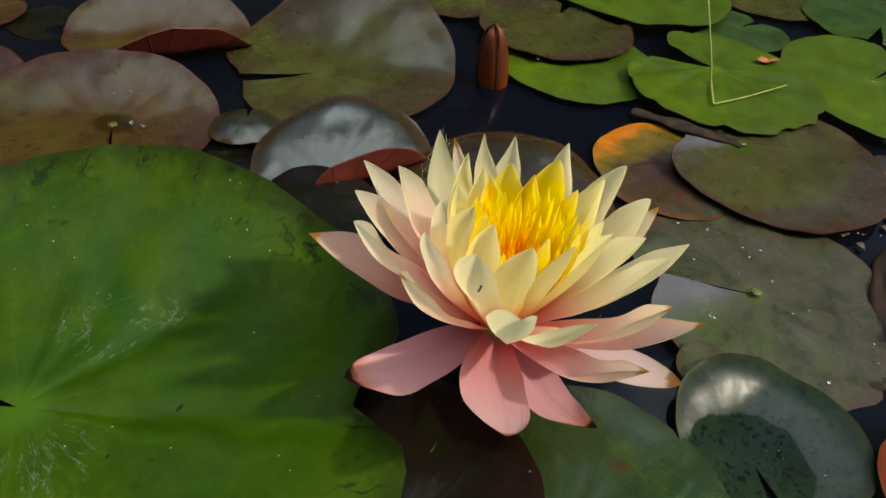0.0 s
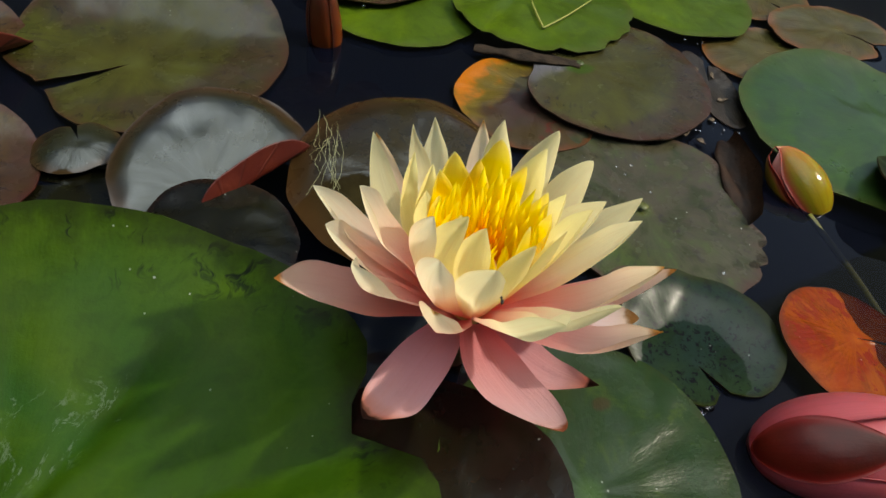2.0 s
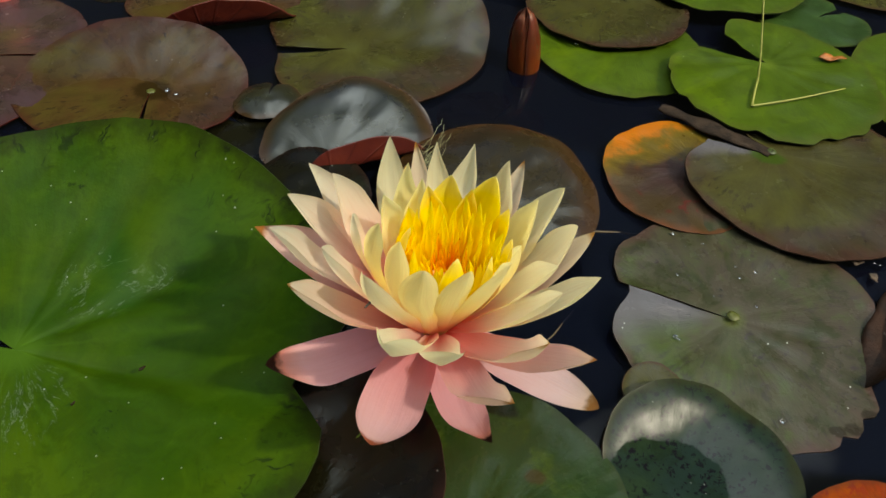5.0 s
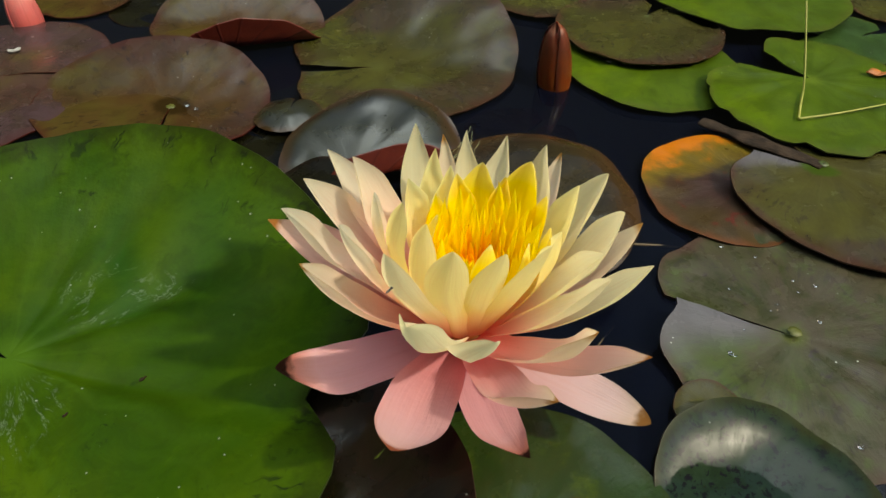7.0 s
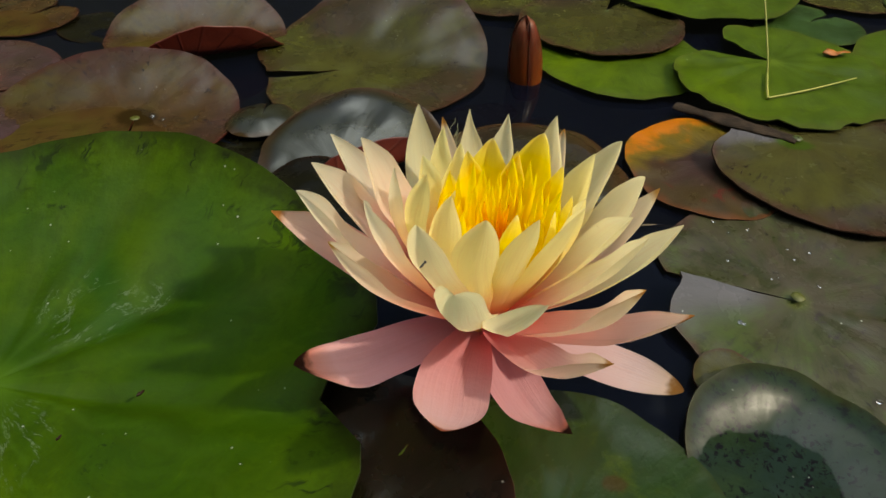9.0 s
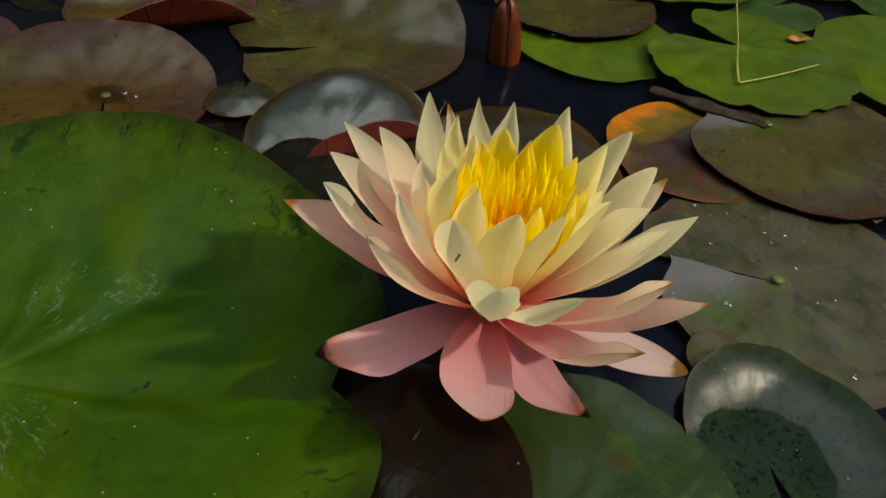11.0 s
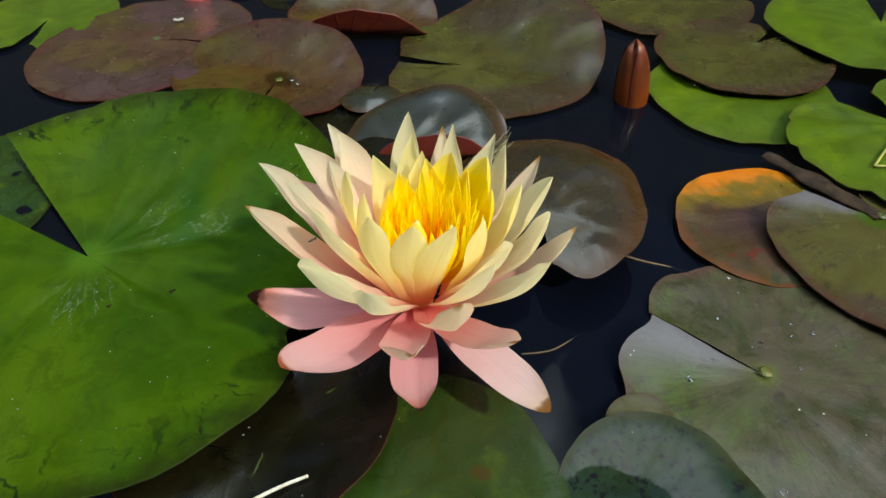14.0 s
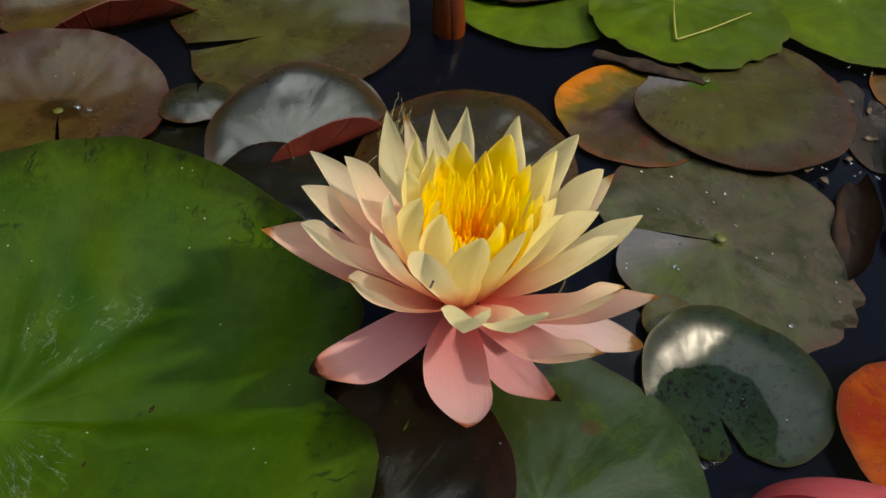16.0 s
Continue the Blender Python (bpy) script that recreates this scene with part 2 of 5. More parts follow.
        n.link(wax, p.inputs["Coat Weight"])
    return n.done(thin(n, p, col, through))


def leaf_under(name, base, second):
    n = Nodes(name)
    turn, far = n.uv("polar")
    saw = n.math("ABSOLUTE", n.math("SUBTRACT", n.math("FRACT", n.math("MULTIPLY", turn, 15)), 0.5))
    col = n.mix(n.step(n.noise(40, 5), 0.35, 0.7), base, second)
    col = n.mix(n.math("MULTIPLY", n.step(saw, 0.10, 0.0), 0.35), col, tuple(0.55 * c for c in base))
    nor = n.bump(n.math("ADD", n.noise(300, 3), n.step(saw, 0.1, 0.0)), 0.4, 0.0008)
    p = n.surface(col, 0.48, nor)
    return n.done(thin(n, p, col, 0.10))


M_G = leaf_top("pad_fresh_green", (0.0200, 0.0518, 0.0014), (0.0390, 0.0752, 0.0014), (0.0101, 0.0473, 0.0043), (0.0461, 0.1017, 0.0077), (0.0108, 0.0144, 0.0020), (0.003, 0.007, 0.002), 0.7, 0.40, 9, 11, 0.9, 0.89, streak=1.0, streak_from=0.76, gloss=0.09, scum=0.11, cover=(0.60, 0.80), blotch=0.35, scum_at=((0.010, -0.018, 0.020), (0.003, 0.043, 0.022), (0.030, 0.052, 0.012)))
M_G2 = leaf_top("pad_wet_green", (0.0204, 0.0491, 0.0026), (0.0409, 0.0657, 0.0036), (0.0118, 0.0284, 0.0076), (0.0337, 0.0775, 0.0076), (0.0165, 0.0240, 0.0028), (0.006, 0.016, 0.003), 0.5, 0.26, 12, 11, 0.8, 0.92, gloss=0.2, blotch=0.9, coat=0.13, coat_rough=0.14, wet=True, dabs=((0.017, 0.024, 0.005, (0.034, 0.024, 0.005)),))
M_BRIGHT = leaf_top("pad_bright_green", (0.0530, 0.0950, 0.0027), (0.0778, 0.1196, 0.0040), (0.0459, 0.0802, 0.0065), (0.0971, 0.1393, 0.0133), (0.0536, 0.0669, 0.0089), (0.03, 0.05, 0.01), 0.6, 0.36, 12, 14, 0.9, gloss=0.15, blotch=0.55, streak=0.4, streak_from=0.55, coat=0.06)
M_OLIVE = leaf_top("pad_olive", (0.0399, 0.0360, 0.0095), (0.0539, 0.0551, 0.0112), (0.0372, 0.0225, 0.0130), (0.0603, 0.0621, 0.0181), (0.0479, 0.0188, 0.0122), (0.018, 0.010, 0.010), 0.7, 0.25, 13, 15, 0.6, gloss=0.2, streak=0.6, streak_from=0.5, coat=0.3, blotch=0.45, coat_rough=0.2, wet=True)
M_OLIVE2 = leaf_top("pad_olive_lilac_sheen", (0.0448, 0.0397, 0.0121), (0.0608, 0.0604, 0.0144), (0.0416, 0.0245, 0.0172), (0.0736, 0.0735, 0.0237), (0.0479, 0.0188, 0.0122), (0.018, 0.010, 0.010), 0.7, 0.25, 13, 15, 0.6, gloss=0.2, streak=0.6, streak_from=0.5, coat=0.2, blotch=0.45, lobe=((0.078, 0.074, 0.080), 0.055), dabs=((-0.017, 0.005, 0.011, (0.030, 0.058, 0.004)),))
M_BROWN = leaf_top("pad_bronze", (0.0525, 0.0270, 0.0086), (0.0516, 0.0396, 0.0077), (0.0420, 0.0188, 0.0130), (0.0448, 0.0324, 0.0101), (0.0414, 0.0094, 0.0066), (0.012, 0.006, 0.005), 0.75, 0.27, 13, 13, 0.5, gloss=0.22, streak=0.6, streak_from=0.4, coat=0.25, blotch=0.55, dry=(0.0, -0.040, 0.046), coat_rough=0.2, wet=True)
M_POOL = leaf_top("pad_bronze_pool", (0.0525, 0.0270, 0.0086), (0.0516, 0.0396, 0.0077), (0.0420, 0.0188, 0.0130), (0.0448, 0.0324, 0.0101), (0.0414, 0.0094, 0.0066), (0.012, 0.006, 0.005), 0.75, 0.27, 13, 13, 0.5, gloss=0.22, streak=0.6, streak_from=0.4, coat=0.27, blotch=0.55, dry=(0.0, -0.040, 0.046), coat_rough=0.2, wet=True, dabs=((0.014, -0.002, 0.016, (0.016, 0.009, 0.002)),))
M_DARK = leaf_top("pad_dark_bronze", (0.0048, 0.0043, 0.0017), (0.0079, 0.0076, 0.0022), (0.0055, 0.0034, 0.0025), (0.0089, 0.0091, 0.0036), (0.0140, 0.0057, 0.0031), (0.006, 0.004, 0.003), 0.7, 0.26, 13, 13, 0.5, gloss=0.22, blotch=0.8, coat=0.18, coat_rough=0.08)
M_PURPLE = leaf_top("pad_purple_bronze", (0.0558, 0.0278, 0.0203), (0.0576, 0.0431, 0.0135), (0.0504, 0.0278, 0.0325), (0.0485, 0.0316, 0.0243), (0.045, 0.014, 0.013), (0.016, 0.007, 0.008), 0.7, 0.24, 13, 13, gloss=0.28, coat=0.1)
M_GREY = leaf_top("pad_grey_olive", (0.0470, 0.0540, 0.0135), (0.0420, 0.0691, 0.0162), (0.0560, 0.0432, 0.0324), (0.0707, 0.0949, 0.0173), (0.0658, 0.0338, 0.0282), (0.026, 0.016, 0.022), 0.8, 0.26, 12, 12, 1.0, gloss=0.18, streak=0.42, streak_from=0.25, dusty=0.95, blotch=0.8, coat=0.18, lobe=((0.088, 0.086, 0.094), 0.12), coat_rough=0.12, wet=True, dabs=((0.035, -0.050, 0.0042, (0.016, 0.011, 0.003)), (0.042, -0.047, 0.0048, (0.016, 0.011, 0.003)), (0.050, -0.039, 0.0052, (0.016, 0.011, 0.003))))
M_SHINY = leaf_top("pad_dark_glossy", (0.0140, 0.0154, 0.0070), (0.0210, 0.0196, 0.0070), (0.0154, 0.0126, 0.0091), (0.0210, 0.0224, 0.0098), (0.050, 0.022, 0.006), (0.008, 0.006, 0.005), 0.5, 0.30, 13, 15, 0.40, 0.74, gloss=0.9, dry=(-0.012, -0.034, 0.018), coat=0.66, coat_rough=0.18)
M_SHINY2 = leaf_top("pad_glossy_brown", (0.0218, 0.0162, 0.0065), (0.0282, 0.0210, 0.0065), (0.0179, 0.0126, 0.0086), (0.0192, 0.0192, 0.0101), (0.050, 0.022, 0.0060), (0.008, 0.006, 0.005), 0.5, 0.28, 13, 15, 0.25, 0.62, gloss=0.25, dry=(-0.030, -0.040, 0.040), coat=0.6, coat_rough=0.09)
M_SPECK = leaf_top("pad_speckled_green", (0.0114, 0.0229, 0.0104), (0.0151, 0.0279, 0.0125), (0.0099, 0.0198, 0.0169), (0.0114, 0.0211, 0.0182), (0.0180, 0.0198, 0.0015), (0.005, 0.005, 0.007), 0.97, 0.34, 14, 15, 0.35, 0.86, speck=420.0, speck_at=0.55, cover=(0.30, 0.44), streak=0.9, streak_from=0.74, gloss=0.15, dry=(-0.011, -0.013, 0.0235), coat=0.32, coat_rough=0.26, wet=True)
M_MUD = leaf_top("pad_rotting_brown", (0.0200, 0.0140, 0.0090), (0.0300, 0.0225, 0.0160), (0.0110, 0.0070, 0.0050), (0.0300, 0.0225, 0.0150), (0.030, 0.018, 0.010), (0.010, 0.006, 0.005), 0.9, 0.40, 40, 9, 2.5, 0.7, speck=140.0, cover=(0.3, 0.5), gloss=0.4)
M_MAROON = leaf_top("pad_rotting_maroon", (0.018, 0.006, 0.004), (0.012, 0.006, 0.004), (0.026, 0.010, 0.005), (0.02, 0.01, 0.006), (0.03, 0.010, 0.006), (0.006, 0.003, 0.003), 0.6, 0.45, 40, 9, 1.5, gloss=0.3)
M_RUSTY = leaf_top("pad_olive_rust", (0.060, 0.052, 0.012), (0.080, 0.048, 0.012), (0.060, 0.060, 0.012), (0.08, 0.065, 0.015), (0.16, 0.05, 0.012), (0.03, 0.014, 0.008), 0.5, 0.32, 13, 13, 1.0, 0.84)
M_FLAME = leaf_top("pad_orange_edged", (0.0428, 0.0271, 0.0108), (0.0487, 0.0312, 0.0108), (0.0369, 0.0156, 0.0144), (0.0590, 0.0364, 0.0144), (0.12, 0.036, 0.010), (0.075, 0.008, 0.003), 0.9, 0.32, 14, 13, 1.0, 0.90, 0.06, (0.40, 0.115, 0.004), gloss=0.4, speck=120.0, cover=(0.28, 0.48))
M_ORANGE = leaf_top("pad_dying_orange", (0.2142, 0.0389, 0.0006), (0.1606, 0.0134, 0.0006), (0.2231, 0.0464, 0.0012), (0.24, 0.055, 0.0020), (0.08, 0.022, 0.006), (0.16, 0.014, 0.004), 0.95, 0.20, 22, 11, 1.2, cover=(0.36, 0.56), gloss=0.15, speck=130.0, speck_at=0.5)
M_LIGHT = leaf_top("pad_blue_green", (0.0272, 0.0608, 0.0098), (0.0368, 0.0752, 0.0126), (0.0240, 0.0528, 0.0140), (0.0440, 0.0800, 0.0210), (0.05, 0.06, 0.012), (0.014, 0.026, 0.008), 0.5, 0.32, 12, 14, gloss=0.2, streak=0.4, streak_from=0.6, coat=0.4, coat_rough=0.06, wet=True)
U_RED = leaf_under("pad_underside_red", (0.075, 0.008, 0.005), (0.11, 0.015, 0.006))
U_DULL = leaf_under("pad_underside_dull", (0.05, 0.020, 0.012), (0.07, 0.034, 0.015))
U_GREEN = leaf_under("pad_underside_green", (0.04, 0.07, 0.014), (0.05, 0.08, 0.016))


def petal_mat(name, stops, tip, tip_from, share=0.52):
    """Soft petal: tone from base to tip, faint long veins, a tinted or browned tip."""
    n = Nodes(name)
    s, v = n.uv("petal")
    obj = n.coords()
    soft = n.math("MULTIPLY", n.math("SUBTRACT", n.noise(70, 3, 0.5, obj), 0.5), 0.16)
    shift = n.math("MULTIPLY", n.math("SUBTRACT", n.random(), 0.5), 0.10)
    col = n.ramp(n.math("ADD", n.math("ADD", s, soft), shift), stops)
    comb = n.add("ShaderNodeCombineXYZ")
    n.put(n.math("MULTIPLY", v, 26.0), comb.inputs[0])
    n.put(n.math("MULTIPLY", s, 2.2), comb.inputs[1])
    n.put(n.math("MULTIPLY", n.random(), 40.0), comb.inputs[2])
    fibre = n.noise(1.0, 3, 0.6, comb.outputs[0])
    col = n.mix(n.math("MULTIPLY", n.step(fibre, 0.45, 0.72), 0.30), col, (0.94, 0.82, 0.74), "MULTIPLY")
    blem = n.step(n.noise(160, 4, 0.65, obj), 0.66, 0.78)
    col = n.mix(n.math("MULTIPLY", blem, 0.25), col, (0.45, 0.24, 0.10))
    edge = n.step(n.math("ADD", s, n.math("MULTIPLY", n.math("SUBTRACT", n.noise(220, 3, 0.5, obj), 0.5), 0.10)), tip_from, tip_from + 0.055)
    col = n.mix(edge, col, tip)
    rim = n.step(n.math("ABSOLUTE", n.math("SUBTRACT", v, 0.5)), 0.43, 0.50)
    col = n.mix(n.math("MULTIPLY", n.math("MULTIPLY", rim, n.step(s, 0.55, 0.95)), 0.35), col, tip)
    nor = n.bump(n.math("ADD", n.math("MULTIPLY", fibre, 1.2), n.math("ADD", n.noise(400, 3, 0.5, obj), n.noise(110, 2, 0.5, obj))), 0.38, 0.0008)
    p = n.surface(col, 0.46, nor, Specular_IOR_Level=0.16)
    return n.done(thin(n, p, n.mix(1.0, col, (1.0, 0.96, 0.90), "MULTIPLY"), share))


P_PINK = petal_mat("petal_pink", [(0.0, (0.89, 0.30, 0.32)), (0.35, (0.92, 0.43, 0.47)), (0.75, (0.93, 0.55, 0.58)), (0.93, (0.92, 0.56, 0.53))], (0.42, 0.10, 0.04), 0.90)
P_PINK_DARK = petal_mat("petal_pink_dark_tip", [(0.0, (0.86, 0.31, 0.34)), (0.4, (0.90, 0.45, 0.51)), (0.75, (0.91, 0.51, 0.54)), (0.94, (0.80, 0.28, 0.18))], (0.030, 0.010, 0.007), 0.875)
P_PALE_PINK = petal_mat("petal_pale_pink", [(0.0, (0.90, 0.42, 0.43)), (0.35, (0.93, 0.60, 0.63)), (0.75, (0.94, 0.70, 0.70)), (0.93, (0.88, 0.66, 0.52))], (0.34, 0.15, 0.04), 0.90)
P_PEACH = petal_mat("petal_peach", [(0.0, (0.94, 0.31, 0.29)), (0.35, (0.95, 0.46, 0.43)), (0.75, (0.95, 0.61, 0.55)), (0.95, (0.93, 0.70, 0.58))], (0.50, 0.20, 0.05), 0.915, 0.58)
P_ROSE = petal_mat("petal_rose", [(0.0, (0.90, 0.32, 0.35)), (0.45, (0.92, 0.46, 0.46)), (0.72, (0.94, 0.62, 0.56)), (0.94, (0.94, 0.78, 0.62))], (0.50, 0.22, 0.05), 0.925, 0.58)
P_BLUSH = petal_mat("petal_blush", [(0.0, (0.95, 0.35, 0.31)), (0.3, (0.95, 0.52, 0.45)), (0.62, (0.95, 0.74, 0.60)), (0.95, (0.96, 0.86, 0.64))], (0.58, 0.30, 0.08), 0.93, 0.62)
P_CREAM = petal_mat("petal_cream", [(0.0, (0.95, 0.46, 0.38)), (0.22, (0.96, 0.70, 0.55)), (0.45, (0.97, 0.90, 0.62)), (0.95, (0.97, 0.94, 0.64))], (0.88, 0.80, 0.46), 0.98, 0.62)
P_IVORY = petal_mat("petal_ivory", [(0.0, (0.95, 0.46, 0.38)), (0.30, (0.95, 0.72, 0.58)), (0.52, (0.95, 0.90, 0.64)), (0.95, (0.94, 0.93, 0.62))], (0.80, 0.76, 0.42), 0.97, 0.58)
P_PALE = petal_mat("petal_pale_blush", [(0.0, (0.96, 0.39, 0.35)), (0.32, (0.96, 0.58, 0.52)), (0.62, (0.96, 0.80, 0.66)), (0.95, (0.97, 0.93, 0.74))], (0.86, 0.70, 0.42), 0.975, 0.62)
P_LEMON = petal_mat("petal_lemon", [(0.0, (0.96, 0.60, 0.38)), (0.20, (0.97, 0.80, 0.46)), (0.42, (0.98, 0.92, 0.44)), (0.95, (0.98, 0.94, 0.50))], (0.94, 0.88, 0.46), 0.975, 0.62)
P_YELLOW = petal_mat("petal_yellow", [(0.0, (0.98, 0.54, 0.006)), (0.35, (0.98, 0.72, 0.010)), (0.75, (0.99, 0.82, 0.016)), (0.95, (0.99, 0.85, 0.16))], (0.97, 0.90, 0.40), 0.95, 0.5)
P_STAMEN = petal_mat("stamen_gold", [(0.0, (0.98, 0.58, 0.006)), (0.35, (0.99, 0.78, 0.012)), (0.70, (0.99, 0.87, 0.020)), (0.98, (0.99, 0.90, 0.05))], (0.98, 0.74, 0.014), 0.94, 0.68)
P_STAMEN_DEEP = petal_mat("stamen_orange", [(0.0, (0.94, 0.22, 0.002)), (0.40, (0.97, 0.40, 0.002)), (0.75, (0.98, 0.58, 0.004)), (0.98, (0.98, 0.66, 0.01))], (0.60, 0.14, 0.006), 0.93, 0.68)


def plain(name, base, second, rough=0.5, scale=60.0, relief=0.3, **more):
    n = Nodes(name)
    col = n.mix(n.step(n.noise(scale, 5, 0.6), 0.36, 0.66), base, second)
    nor = n.bump(n.noise(scale * 6, 4), relief, 0.0008)
    return n.done(n.surface(col, rough, nor, **more))


# ---- the setting ----
def mesh_ob(name, verts, faces, mats, parent=None, smooth=True):
    me = bpy.data.meshes.new(name)
    me.from_pydata(verts, [], faces)
    for m in mats:
        me.materials.append(m)
    if smooth:
        me.polygons.foreach_set("use_smooth", [True] * len(me.polygons))
    me.update()
    ob = new(name, me)
    if parent is not None:
        ob.parent = parent
    return ob


def water_mat():
    """Dark water under a thin film of silt that catches the sun; off the bud a shadow is painted in as blacker, clearer
    water.
    """
    n = Nodes("pond_water")
    obj = n.coords()
    h = n.math("ADD", n.noise(9, 3, 0.5), n.math("MULTIPLY", n.noise(45, 2, 0.5), 0.18))
    nor = n.bump(h, 0.10, 0.006)
    sep = n.add("ShaderNodeSeparateXYZ")
    n.link(obj, sep.inputs[0])
    # painted shadow: past this slanting edge the silt colour drops to black
    line = n.math("SUBTRACT", sep.outputs[1], n.math("MULTIPLY", n.math("SUBTRACT", sep.outputs[0], 0.158), 0.18))
    line = n.math("ADD", line, n.math("MULTIPLY", n.math("SUBTRACT", n.noise(60, 3, 0.5, obj), 0.5), 0.006))
    dx, dy = n.math("SUBTRACT", sep.outputs[0], 0.245), n.math("SUBTRACT", sep.outputs[1], -0.045)
    away = n.math("SQRT", n.math("ADD", n.math("MULTIPLY", dx, dx), n.math("MULTIPLY", dy, dy)))
    near = n.step(n.math("ADD", away, n.math("MULTIPLY", n.math("SUBTRACT", n.noise(20, 4, 0.6, obj), 0.5), 0.04)), 0.125, 0.095)
    silt = n.math("SUBTRACT", 1.0, n.math("MULTIPLY", n.step(line, 0.003, -0.002), near))
    silt = n.math("MULTIPLY", silt, n.math("ADD", 0.7, n.math("MULTIPLY", n.noise(14, 4, 0.6, obj), 0.6)))
    col = n.mix(silt, (0.0006, 0.0006, 0.0008), (0.0020, 0.0028, 0.0066))
    p = n.surface(col, 0.03, nor, IOR=1.33, Specular_IOR_Level=0.28)
    n.put(n.math("ADD", n.math("MULTIPLY", silt, 0.25), 0.60), p.inputs["Alpha"])
    return n.done(p)


def lathe(name, profile, mat, seg=96, low_side=None):
    """A turned surface; low_side: (direction in degrees, share) by which what rises over z = 0.1 sinks on one side."""
    verts, faces = [], []
    for r, z in profile:
        for k in range(seg):
            a = 2 * math.pi * k / seg
            h = z
            if low_side is not None and z > 0.1:
                h = z * (1 - low_side[1] * smooth01(0.5 + 2.5 * (math.cos(a - radians(low_side[0])) - 0.82)))
            verts.append((r * math.cos(a), r * math.sin(a), h))
    for i in range(len(profile) - 1):
        for k in range(seg):
            a, b = i * seg + k, i * seg + (k + 1) % seg
            faces.append((a, b, b + seg, a + seg))
    return mesh_ob(name, verts, faces, [mat])


def smooth01(x):
    x = min(1.0, max(0.0, x))
    return x * x * (3 - 2 * x)


# pond bed; its high rim is an unseen addition that darkens low sky reflections
ground = lathe("ground", [(0.001, -0.32), (1.5, -0.30), (2.3, -0.12), (2.6, 0.02), (2.9, 0.25), (3.0, 1.3), (3.25, 2.3), (3.7, 2.75), (8, 3.0), (60, 3.0), (900, 3.0)], plain("dark_unseen_bank", (0.010, 0.012, 0.006), (0.022, 0.028, 0.012), 0.85, 3.0), low_side=(18, 0.60))
tagged(ground, "dark pond bed with an unseen bank added to darken reflections", "ground", kind="structure")
water = lathe("water", [(0.001, 0.0), (0.7, 0.0), (2.6, 0.0)], water_mat())
tagged(water, "dark still pond water reflecting the sky", "water", kind="structure")


